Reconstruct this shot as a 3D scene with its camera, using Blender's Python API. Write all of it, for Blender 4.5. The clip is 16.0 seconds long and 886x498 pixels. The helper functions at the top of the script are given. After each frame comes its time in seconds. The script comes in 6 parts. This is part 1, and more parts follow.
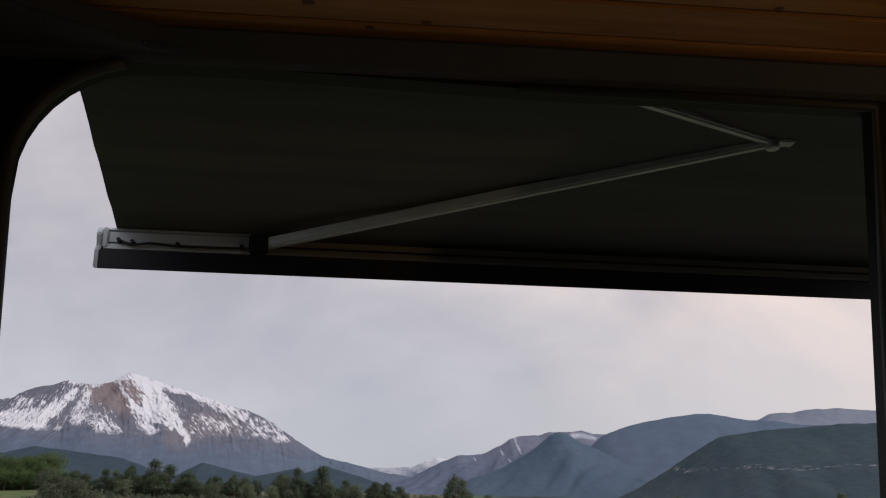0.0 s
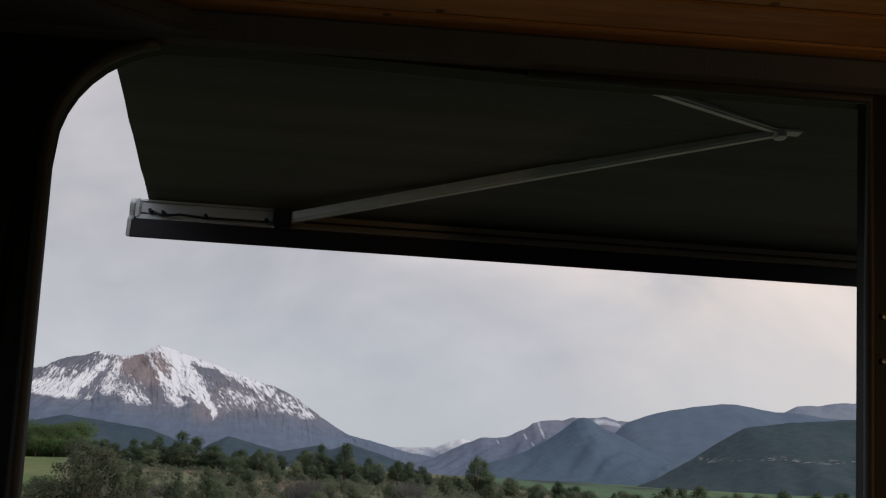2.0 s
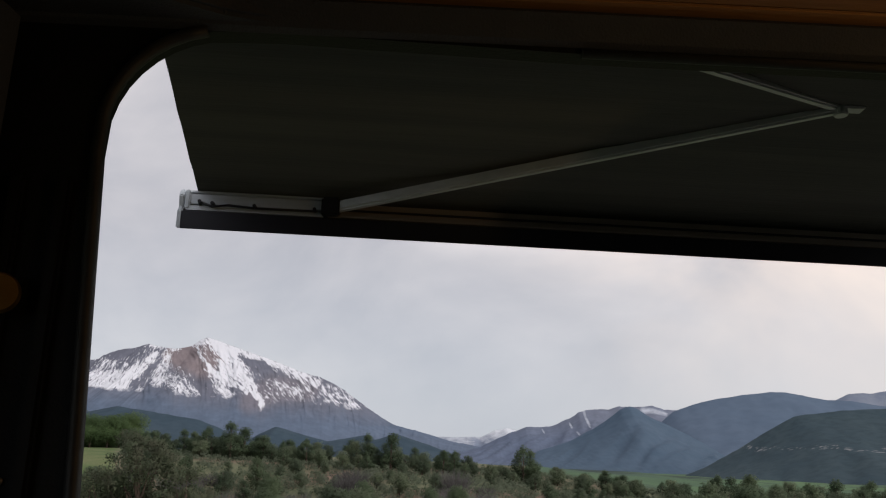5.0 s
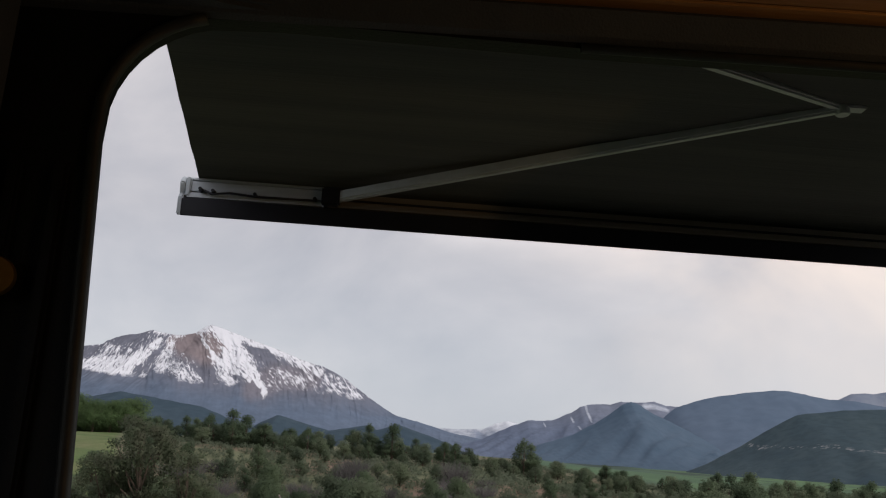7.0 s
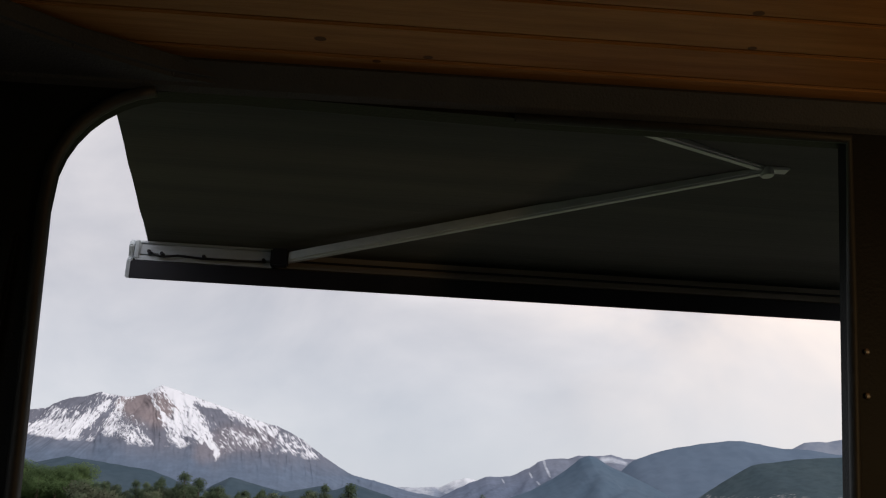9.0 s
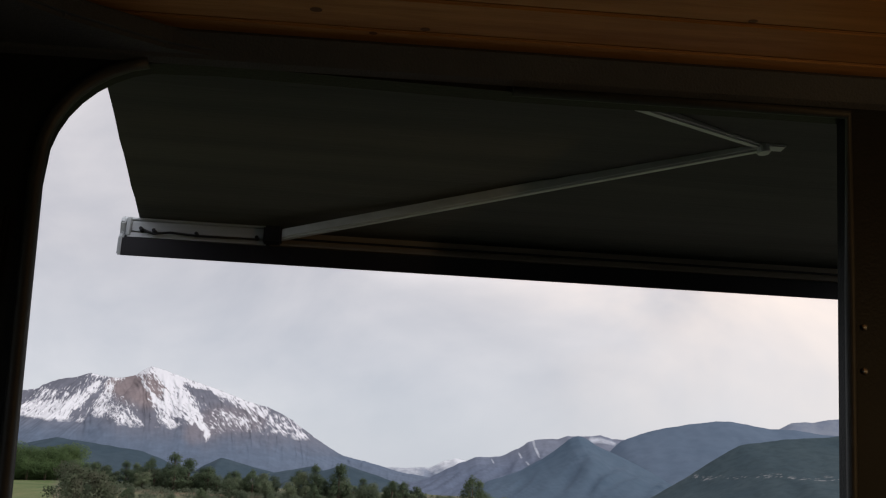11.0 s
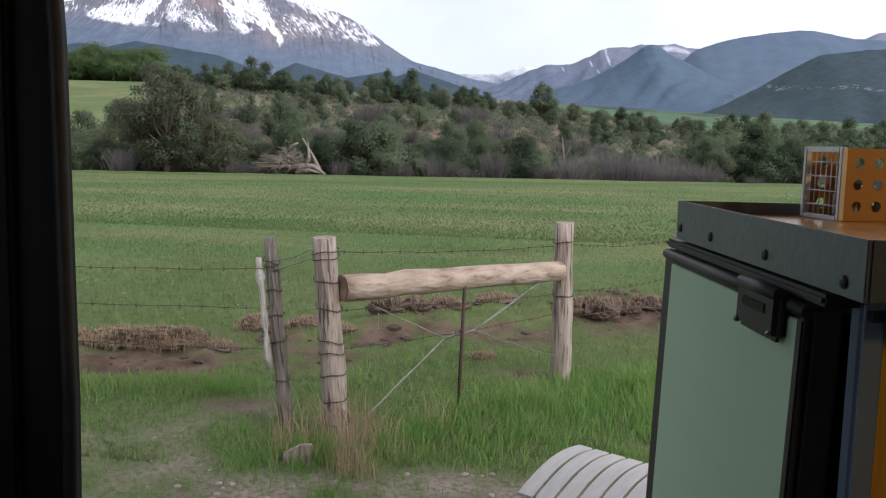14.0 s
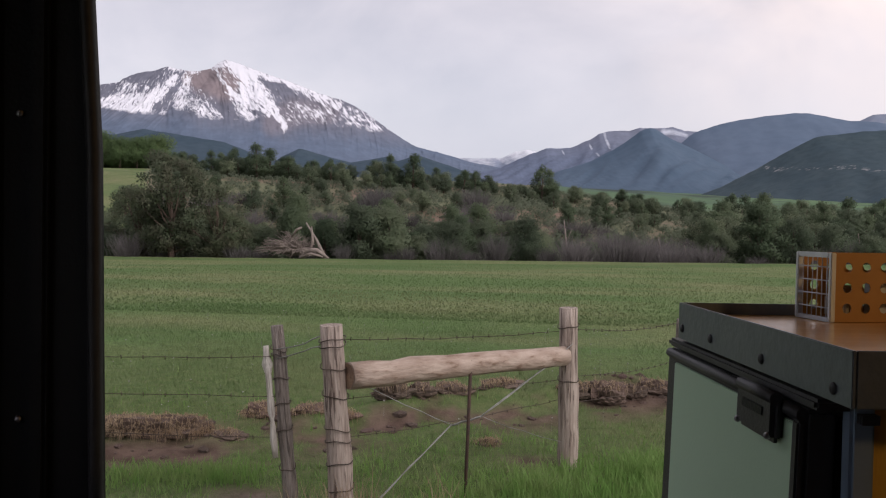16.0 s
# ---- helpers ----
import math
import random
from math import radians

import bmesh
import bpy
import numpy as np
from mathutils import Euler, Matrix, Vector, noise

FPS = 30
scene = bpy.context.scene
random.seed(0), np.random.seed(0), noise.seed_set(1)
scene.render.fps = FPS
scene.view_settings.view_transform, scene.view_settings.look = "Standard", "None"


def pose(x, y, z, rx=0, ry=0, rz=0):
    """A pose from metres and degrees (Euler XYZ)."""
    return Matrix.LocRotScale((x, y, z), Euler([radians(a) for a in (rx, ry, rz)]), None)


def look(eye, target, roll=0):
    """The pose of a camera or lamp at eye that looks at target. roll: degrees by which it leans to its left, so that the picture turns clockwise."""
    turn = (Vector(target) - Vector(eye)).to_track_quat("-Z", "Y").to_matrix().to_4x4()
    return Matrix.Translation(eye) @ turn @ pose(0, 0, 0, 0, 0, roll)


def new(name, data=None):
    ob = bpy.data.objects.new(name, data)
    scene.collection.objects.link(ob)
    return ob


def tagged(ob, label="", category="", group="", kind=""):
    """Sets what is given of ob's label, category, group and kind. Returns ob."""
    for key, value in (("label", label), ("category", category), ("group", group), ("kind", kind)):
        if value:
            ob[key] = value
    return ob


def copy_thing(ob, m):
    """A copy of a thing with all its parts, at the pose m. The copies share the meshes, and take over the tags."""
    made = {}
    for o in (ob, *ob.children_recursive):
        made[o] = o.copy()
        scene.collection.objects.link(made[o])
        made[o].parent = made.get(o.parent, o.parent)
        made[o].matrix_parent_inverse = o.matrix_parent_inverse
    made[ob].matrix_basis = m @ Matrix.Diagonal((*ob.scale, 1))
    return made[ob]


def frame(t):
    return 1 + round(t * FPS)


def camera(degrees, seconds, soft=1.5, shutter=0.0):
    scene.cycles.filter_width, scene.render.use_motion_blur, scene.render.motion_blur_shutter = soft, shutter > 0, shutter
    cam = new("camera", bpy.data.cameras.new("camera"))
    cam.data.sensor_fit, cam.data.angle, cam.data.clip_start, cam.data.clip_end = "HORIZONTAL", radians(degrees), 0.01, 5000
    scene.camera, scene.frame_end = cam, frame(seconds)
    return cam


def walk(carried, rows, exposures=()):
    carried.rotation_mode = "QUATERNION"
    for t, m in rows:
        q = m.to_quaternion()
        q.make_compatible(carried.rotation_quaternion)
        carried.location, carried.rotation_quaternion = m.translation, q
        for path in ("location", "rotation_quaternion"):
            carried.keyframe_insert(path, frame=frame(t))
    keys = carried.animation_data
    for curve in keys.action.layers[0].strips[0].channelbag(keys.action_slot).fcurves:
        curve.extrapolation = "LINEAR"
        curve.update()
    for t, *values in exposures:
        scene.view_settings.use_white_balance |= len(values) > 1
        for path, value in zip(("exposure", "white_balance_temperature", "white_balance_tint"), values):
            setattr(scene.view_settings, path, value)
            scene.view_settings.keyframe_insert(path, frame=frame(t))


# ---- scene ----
cam = camera(52.9, 16.0, soft=1.2)
PATH = [
    (0, (-0.05, 0.361, 2.136), (-0.023, 2.294, 2.645), -0.5),
    (0.5, (-0.044, 0.27, 2.119), (-0.034, 2.195, 2.66), 1.4),
    (1, (-0.014, 0.277, 2.097), (-0.02, 2.208, 2.616), 1.5),
    (1.5, (-0.016, 0.261, 2.101), (-0.034, 2.204, 2.576), 1.6),
    (2, (-0.015, 0.274, 2.102), (-0.052, 2.218, 2.572), 1.5),
    (2.5, (-0.018, 0.298, 2.102), (-0.075, 2.245, 2.554), 1.4),
    (3, (-0.004, 0.274, 2.102), (-0.074, 2.221, 2.553), 0.6),
    (3.5, (-0.002, 0.265, 2.105), (-0.095, 2.209, 2.563), -0.1),
    (4, (-0.011, 0.281, 2.098), (-0.118, 2.225, 2.554), 0.1),
    (6.5, (-0.05, 0.307, 2.104), (-0.195, 2.254, 2.538), 2.6),
    (7, (-0.018, 0.3, 2.1), (-0.161, 2.248, 2.528), 2.5),
    (7.5, (-0.035, 0.313, 2.079), (-0.195, 2.27, 2.461), 3.7),
    (8, (-0.015, 0.27, 2.072), (-0.176, 2.231, 2.434), 3.8),
    (8.5, (-0.008, 0.265, 2.081), (-0.153, 2.225, 2.455), 3.1),
    (9, (0.008, 0.243, 2.098), (-0.037, 2.165, 2.649), 1.1),
    (11.5, (-0.012, 0.272, 2.083), (-0.034, 2.215, 2.556), 1.0),
    (12, (-0.019, 0.306, 2.059), (-0.047, 2.297, 2.242), 1.2),
    (12.5, (-0.017, 0.343, 2.043), (-0.05, 2.343, 2.073), 1.4),
    (13, (-0.016, 0.346, 2.028), (-0.094, 2.344, 1.963), 1.4),
    (13.5, (-0.016, 0.367, 1.994), (-0.132, 2.352, 1.774), 1.5),
    (14, (-0.018, 0.395, 1.943), (-0.173, 2.357, 1.59), 1.7),
    (14.5, (-0.014, 0.382, 1.917), (-0.185, 2.332, 1.506), 0.4),
    (15, (-0.015, 0.359, 1.945), (-0.189, 2.322, 1.606), 0.7),
    (15.5, (-0.016, 0.34, 1.958), (-0.185, 2.317, 1.709), 0.8),
    (16, (-0.028, 0.334, 1.977), (-0.196, 2.32, 1.807), 1.2),
]
EXPOSURES = [(0.0, 0.25, 6500, 14), (0.3, 0.75, 6500, 10), (0.5, 0.95, 6500, 10), (0.8, 0.5, 6500, 10), (1.1, 0.28, 6500, 10), (2.0, 0.25, 6500, 10), (3.0, 0.28, 6500, 10), (4.0, 0.4, 6500, 10), (6.5, 0.42, 6500, 10), (7.0, 0.4, 6500, 10), (7.5, 0.15, 6500, 10), (8.0, 0.05, 6500, 10), (8.5, -0.05, 6500, 10), (8.8, 0.3, 6500, 10), (9.0, 0.58, 6500, 10), (11.3, 0.5, 6500, 10), (11.8, 0.12, 6500, 10), (12.0, -0.06, 6500, 10), (12.5, 0.13, 6500, 10), (13.0, 0.32, 6500, 10), (13.5, 0.42, 6500, 10), (14.0, 1.15, 6200, 10), (14.5, 1.5, 6200, 10), (15.0, 1.45, 6200, 10), (15.5, 0.9, 6500, 13), (16.0, 0.68, 6500, 17)]
walk(cam, [(t, look(eye, target, roll)) for t, eye, target, roll in PATH], EXPOSURES)

# ---- world and light ----
world = bpy.data.worlds.new("world")
scene.world = world
world.use_nodes = True
SUN_EL, SUN_AZ = radians(32), radians(125)


def build_world():
    nt = world.node_tree
    nt.nodes.clear()
    N, L = nt.nodes.new, nt.links.new
    out, mix = N("ShaderNodeOutputWorld"), N("ShaderNodeMixShader")
    b1, b2 = N("ShaderNodeBackground"), N("ShaderNodeBackground")
    sky = N("ShaderNodeTexSky")
    sky.sky_type, sky.sun_disc = "NISHITA", False
    sky.sun_elevation, sky.sun_rotation = SUN_EL, SUN_AZ
    L(sky.outputs[0], b1.inputs[0])
    b1.inputs[1].default_value = 0.1
    tc = N("ShaderNodeTexCoord")
    mp = N("ShaderNodeMapping")
    mp.inputs["Scale"].default_value = (1.0, 1.0, 1.7)
    L(tc.outputs["Generated"], mp.inputs[0])
    n1, n2 = N("ShaderNodeTexNoise"), N("ShaderNodeTexNoise")
    for n, s, d, r in ((n1, 3.4, 8, 0.52), (n2, 2.6, 5, 0.55)):
        n.inputs["Scale"].default_value, n.inputs["Detail"].default_value, n.inputs["Roughness"].default_value = s, d, r
        n.inputs["Distortion"].default_value = 0.3
        L(mp.outputs[0], n.inputs["Vector"])
    ramp = N("ShaderNodeValToRGB")
    ramp.color_ramp.elements[0].position, ramp.color_ramp.elements[0].color = 0.34, (0.475, 0.475, 0.52, 1)
    ramp.color_ramp.elements[1].position, ramp.color_ramp.elements[1].color = 0.68, (0.80, 0.755, 0.76, 1)
    L(n1.outputs["Fac"], ramp.inputs[0])
    # the sunset side of the overcast is warmer and brighter
    dot = N("ShaderNodeVectorMath")
    dot.operation = "DOT_PRODUCT"
    L(tc.outputs["Generated"], dot.inputs[0])
    dot.inputs[1].default_value = Vector((0.52, 0.80, 0.30)).normalized()
    warm = N("ShaderNodeMapRange")
    warm.inputs["From Min"].default_value, warm.inputs["From Max"].default_value = 0.80, 1.0
    warm.interpolation_type = "SMOOTHSTEP"
    L(dot.outputs["Value"], warm.inputs["Value"])
    m2 = N("ShaderNodeMath")
    m2.operation = "MULTIPLY"
    L(warm.outputs[0], m2.inputs[0])
    glow = N("ShaderNodeMapRange")
    glow.inputs["From Min"].default_value, glow.inputs["From Max"].default_value = 0.38, 0.62
    glow.inputs["To Min"].default_value = 0.2
    L(n2.outputs["Fac"], glow.inputs["Value"])
    L(glow.outputs[0], m2.inputs[1])
    mixc = N("ShaderNodeMix")
    mixc.data_type = "RGBA"
    mixc.inputs["B"].default_value = (1.15, 0.965, 0.84, 1)
    L(m2.outputs[0], mixc.inputs["Factor"])
    L(ramp.outputs[0], mixc.inputs["A"])
    # a clearer, bluer band low over the ridges
    sep = N("ShaderNodeSeparateXYZ")
    L(tc.outputs["Generated"], sep.inputs[0])
    low = N("ShaderNodeMapRange")
    low.inputs["From Min"].default_value, low.inputs["From Max"].default_value = 0.24, 0.03
    L(sep.outputs["Z"], low.inputs["Value"])
    lm = N("ShaderNodeMath")
    lm.operation = "MULTIPLY"
    lm.inputs[1].default_value = 0.66
    L(low.outputs[0], lm.inputs[0])
    mixd = N("ShaderNodeMix")
    mixd.data_type = "RGBA"
    mixd.inputs["B"].default_value = (0.515, 0.565, 0.65, 1)
    L(lm.outputs[0], mixd.inputs["Factor"])
    L(mixc.outputs["Result"], mixd.inputs["A"])
    L(mixd.outputs["Result"], b2.inputs[0])
    b2.inputs[1].default_value = 0.745
    mix.inputs[0].default_value = 0.93
    L(b1.outputs[0], mix.inputs[1])
    L(b2.outputs[0], mix.inputs[2])
    L(mix.outputs[0], out.inputs[0])


build_world()
sun = new("sun", bpy.data.lights.new("sun", "SUN"))
sun.data.energy, sun.data.angle, sun.data.color = 1.3, radians(50), (1.0, 0.96, 0.92)
sun.matrix_world = look((math.sin(SUN_AZ) * math.cos(SUN_EL), math.cos(SUN_AZ) * math.cos(SUN_EL), math.sin(SUN_EL)), (0, 0, 0))

# ---- the van's own frame: turned and leaning a little down towards its open side ----
VAN = (Matrix.Rotation(radians(7), 4, "Z") @ Matrix.Translation((0, 1.568, 1.792)) @ Matrix.Rotation(radians(-3.5), 4, "X")
       @ Matrix.Translation((0, -1.568, -1.792)))
WORLD = Matrix.Identity(4)

# the warm reading lamp inside the van, beside the viewer
lamp = new("cabin_lamp", bpy.data.lights.new("cabin_lamp", "POINT"))
lamp.data.energy, lamp.data.color, lamp.data.shadow_soft_size = 7.6, (1.0, 0.64, 0.28), 0.05
lamp.matrix_world = VAN @ Matrix.Translation((1.62, 0.32, 2.25))


# ---- materials ----
def material(name, base, rough=0.7, metal=0.0, base2=None, scale=4.0, detail=6, stretch=(1, 1, 1), spread=(0.35, 0.65),
             bump=0.0, bump_scale=40.0, vary=0.0, spec=0.5, fine=None):
    m = bpy.data.materials.new(name)
    m.use_nodes = True
    nt = m.node_tree
    N, L = nt.nodes.new, nt.links.new
    p = nt.nodes["Principled BSDF"]
    p.inputs["Roughness"].default_value, p.inputs["Metallic"].default_value = rough, metal
    p.inputs["Specular IOR Level"].default_value = spec
    tc, mp = N("ShaderNodeTexCoord"), N("ShaderNodeMapping")
    mp.inputs["Scale"].default_value = stretch
    L(tc.outputs["Object"], mp.inputs[0])
    color = None
    if base2 is None:
        base2 = tuple(c * 0.8 for c in base)
    n = N("ShaderNodeTexNoise")
    n.inputs["Scale"].default_value, n.inputs["Detail"].default_value, n.inputs["Roughness"].default_value = scale, detail, 0.62
    L(mp.outputs[0], n.inputs["Vector"])
    r = N("ShaderNodeMapRange")
    r.inputs["From Min"].default_value, r.inputs["From Max"].default_value = spread
    L(n.outputs["Fac"], r.inputs["Value"])
    mx = N("ShaderNodeMix")
    mx.data_type = "RGBA"
    mx.inputs["A"].default_value, mx.inputs["B"].default_value = (*base, 1), (*base2, 1)
    L(r.outputs[0], mx.inputs["Factor"])
    color = mx.outputs["Result"]
    if fine:
        n3 = N("ShaderNodeTexNoise")
        n3.inputs["Scale"].default_value, n3.inputs["Detail"].default_value = fine[0], 5
        L(mp.outputs[0], n3.inputs["Vector"])
        r3 = N("ShaderNodeMapRange")
        r3.inputs["From Min"].default_value, r3.inputs["From Max"].default_value = fine[3:5] if len(fine) > 3 else (0.42, 0.62)
        r3.inputs["To Max"].default_value = fine[1]
        L(n3.outputs["Fac"], r3.inputs["Value"])
        m3 = N("ShaderNodeMix")
        m3.data_type = "RGBA"
        m3.inputs["B"].default_value = (*fine[2], 1)
        L(r3.outputs[0], m3.inputs["Factor"])
        L(color, m3.inputs["A"])
        color = m3.outputs["Result"]
    if vary:
        oi, hs = N("ShaderNodeObjectInfo"), N("ShaderNodeHueSaturation")
        rr = N("ShaderNodeMapRange")
        rr.inputs["To Min"].default_value, rr.inputs["To Max"].default_value = 1 - vary, 1 + vary
        L(oi.outputs["Random"], rr.inputs["Value"])
        L(rr.outputs[0], hs.inputs["Value"])
        r2 = N("ShaderNodeMapRange")
        r2.inputs["To Min"].default_value, r2.inputs["To Max"].default_value = 0.5 + vary * 0.06, 0.5 - vary * 0.06
        L(oi.outputs["Random"], r2.inputs["Value"])
        L(r2.outputs[0], hs.inputs["Hue"])
        L(color, hs.inputs["Color"])
        color = hs.outputs["Color"]
    L(color, p.inputs["Base Color"])
    if bump:
        nb, bp = N("ShaderNodeTexNoise"), N("ShaderNodeBump")
        nb.inputs["Scale"].default_value, nb.inputs["Detail"].default_value = bump_scale, 6
        L(mp.outputs[0], nb.inputs["Vector"])
        L(nb.outputs["Fac"], bp.inputs["Height"])
        bp.inputs["Strength"].default_value, bp.inputs["Distance"].default_value = bump, 0.02
        L(bp.outputs[0], p.inputs["Normal"])
    return m


M_BLACK = material("black_trim", (0.007, 0.008, 0.010), 0.55, base2=(0.010, 0.011, 0.013), spec=0.2, scale=9, bump=0.1, bump_scale=160)
M_LINER = material("dark_liner", (0.045, 0.051, 0.068), 0.85, base2=(0.058, 0.063, 0.078), scale=6, bump=0.3, bump_scale=220)
M_PLANK = material("pine_planks", (0.42, 0.22, 0.085), 0.5, base2=(0.30, 0.145, 0.05), scale=3, stretch=(1, 14, 14), bump=0.15, bump_scale=30,
                   fine=(9, 0.25, (0.2, 0.09, 0.03)))
M_KNOT = material("pine_knot", (0.12, 0.05, 0.02), 0.55, scale=20)
M_STEEL = material("blackened_steel", (0.14, 0.165, 0.19), 0.42, 0.3, base2=(0.165, 0.19, 0.212), scale=5, fine=(60, 0.12, (0.05, 0.05, 0.055)), bump=0.08, bump_scale=120)
M_TOP = material("oiled_worktop", (0.76, 0.48, 0.22), 0.22, base2=(0.66, 0.40, 0.17), scale=2.5, stretch=(1, 9, 9), bump=0.05, bump_scale=40)
M_ORANGE = material("ochre_ply", (0.70, 0.42, 0.06), 0.5, base2=(0.62, 0.35, 0.05), scale=4, stretch=(3, 3, 0.6), bump=0.08, bump_scale=60)
M_GREEN = material("sage_green_panel", (0.44, 0.62, 0.45), 0.5, base2=(0.415, 0.59, 0.425), scale=3, bump=0.03, bump_scale=200)
M_GREY = material("grey_enamel", (0.22, 0.29, 0.37), 0.45, scale=6)
M_PLASTIC = material("black_plastic", (0.02, 0.021, 0.023), 0.55, base2=(0.03, 0.03, 0.032), scale=30, bump=0.1, bump_scale=300)
M_BASKET = material("ochre_sheet_metal", (0.50, 0.26, 0.07), 0.45, 0.1, base2=(0.42, 0.21, 0.05), scale=12)
M_ZINC = material("galvanised_steel", (0.66, 0.70, 0.73), 0.45, 0.3, base2=(0.55, 0.58, 0.62), scale=25)
M_ALU = material("aluminium", (0.62, 0.67, 0.71), 0.5, 0.45, base2=(0.52, 0.57, 0.61), scale=8, stretch=(0.4, 6, 6))
M_DARKALU = material("dark_anodised", (0.016, 0.017, 0.026), 0.4, 0.2, base2=(0.022, 0.022, 0.03), scale=5)
M_LIP = material("shaded_rail_inside", (0.26, 0.22, 0.19), 0.6, base2=(0.17, 0.15, 0.135), scale=3, stretch=(0.3, 8, 8))
M_FABRIC = material("awning_fabric", (0.102, 0.112, 0.11), 0.9, base2=(0.075, 0.084, 0.086), scale=2.0, stretch=(0.25, 7, 1), bump=0.2, bump_scale=25)
M_BRASS = material("brass", (0.55, 0.36, 0.12), 0.35, 0.9, scale=20)
M_SCREW = material("screw_metal", (0.35, 0.35, 0.36), 0.3, 0.9, scale=30)
M_POST = material("weathered_post", (0.41, 0.34, 0.29), 0.92, base2=(0.21, 0.16, 0.13), scale=4, stretch=(9, 9, 0.7), spread=(0.40, 0.64), bump=1.0, bump_scale=6,
                  fine=(6, 0.85, (0.07, 0.045, 0.035), 0.57, 0.64))
M_RAIL = material("peeled_rail", (0.44, 0.35, 0.285), 0.9, base2=(0.25, 0.175, 0.13), scale=3, stretch=(5, 5, 1.6), spread=(0.38, 0.68), bump=0.8, bump_scale=6,
                  fine=(6, 0.7, (0.16, 0.095, 0.06), 0.60, 0.70))
M_OLD = material("grey_stake", (0.25, 0.215, 0.19), 0.95, base2=(0.11, 0.09, 0.075), scale=4, stretch=(14, 14, 1), spread=(0.4, 0.62), bump=1.0, bump_scale=6,
                 fine=(6, 0.8, (0.04, 0.03, 0.025), 0.58, 0.64))
M_BLEACH = material("bleached_stick", (0.58, 0.55, 0.50), 0.9, base2=(0.35, 0.31, 0.27), scale=6, stretch=(12, 12, 1), bump=0.8, bump_scale=10)
M_ENDGRAIN = material("end_grain", (0.30, 0.20, 0.13), 0.95, base2=(0.16, 0.10, 0.07), scale=20, bump=0.5)
M_WIRE = material("rusted_wire", (0.06, 0.05, 0.045), 0.7, 0.5, base2=(0.10, 0.07, 0.05), scale=30)
M_BRACE = material("grey_wire", (0.30, 0.30, 0.28), 0.5, 0.6, scale=30)
M_ROD = material("rusty_rod", (0.05, 0.035, 0.03), 0.85, 0.2, base2=(0.09, 0.05, 0.035), scale=30)
M_SLAT = material("stool_slats", (0.44, 0.43, 0.42), 0.65, base2=(0.37, 0.36, 0.35), scale=5, stretch=(1, 8, 8), bump=0.1, bump_scale=40)
M_LEG = material("stool_leg", (0.42, 0.36, 0.27), 0.6, base2=(0.34, 0.28, 0.2), scale=8)
M_BARK = material("bark", (0.13, 0.085, 0.065), 0.95, base2=(0.07, 0.05, 0.04), scale=4, stretch=(4, 4, 1), bump=0.8, bump_scale=6)
M_DEADWOOD = material("dead_wood", (0.27, 0.225, 0.195), 0.95, base2=(0.17, 0.14, 0.12), scale=3, bump=0.6, bump_scale=6)
M_JUNIPER = material("juniper_leaf", (0.105, 0.15, 0.082), 0.8, base2=(0.15, 0.19, 0.112), scale=0.6, vary=0.35, fine=(1.6, 0.3, (0.10, 0.10, 0.07)))
M_PINE = material("pinyon_needle", (0.075, 0.115, 0.06), 0.8, base2=(0.11, 0.15, 0.08), scale=0.6, vary=0.3)
M_OLIVE = material("olive_leaf", (0.125, 0.165, 0.088), 0.8, base2=(0.17, 0.19, 0.11), scale=0.5, vary=0.3, fine=(1.0, 0.5, (0.145, 0.12, 0.085)))
M_SPRING = material("spring_leaf", (0.12, 0.19, 0.062), 0.75, base2=(0.095, 0.15, 0.055), scale=0.5, vary=0.15)
M_TWIG = material("bare_twigs", (0.165, 0.155, 0.15), 0.95, base2=(0.12, 0.112, 0.108), scale=0.8, vary=0.3)
M_SAGE = material("sage_leaf", (0.17, 0.20, 0.135), 0.9, base2=(0.11, 0.14, 0.085), scale=0.3)
M_GRASS = material("grass_blade", (0.135, 0.275, 0.062), 0.7, base2=(0.205, 0.33, 0.098), scale=1.6, spread=(0.3, 0.7), spec=0.2, fine=(4, 0.5, (0.26, 0.30, 0.13)))
M_MEADOW = material("meadow_blade", (0.108, 0.18, 0.055), 0.7, base2=(0.215, 0.23, 0.106), scale=0.2, detail=9, stretch=(0.55, 1, 1), spread=(0.40, 0.64),
                    fine=(0.5, 0.5, (0.09, 0.17, 0.048), 0.48, 0.70))
M_STRAW = material("dry_straw", (0.44, 0.345, 0.225), 0.85, base2=(0.29, 0.205, 0.13), scale=3)
M_CLOD = material("earth_clod", (0.08, 0.052, 0.04), 0.97, base2=(0.14, 0.10, 0.078), scale=9, bump=0.8, bump_scale=30, vary=0.25)
M_STONE = material("pale_stone", (0.34, 0.31, 0.28), 0.9, base2=(0.24, 0.21, 0.19), scale=9, bump=0.4, bump_scale=40, vary=0.3)
M_FLOWER = material("seed_head", (0.42, 0.42, 0.38), 0.9)


def let_light_through(m, share):
    """Thin leaves pass part of the light that falls on them."""
    nt = m.node_tree
    p, out = nt.nodes["Principled BSDF"], nt.nodes["Material Output"]
    tr, mx = nt.nodes.new("ShaderNodeBsdfTranslucent"), nt.nodes.new("ShaderNodeMixShader")
    mx.inputs[0].default_value = share
    nt.links.new(p.inputs["Base Color"].links[0].from_socket, tr.inputs["Color"])
    nt.links.new(p.outputs[0], mx.inputs[1])
    nt.links.new(tr.outputs[0], mx.inputs[2])
    nt.links.new(mx.outputs[0], out.inputs["Surface"])


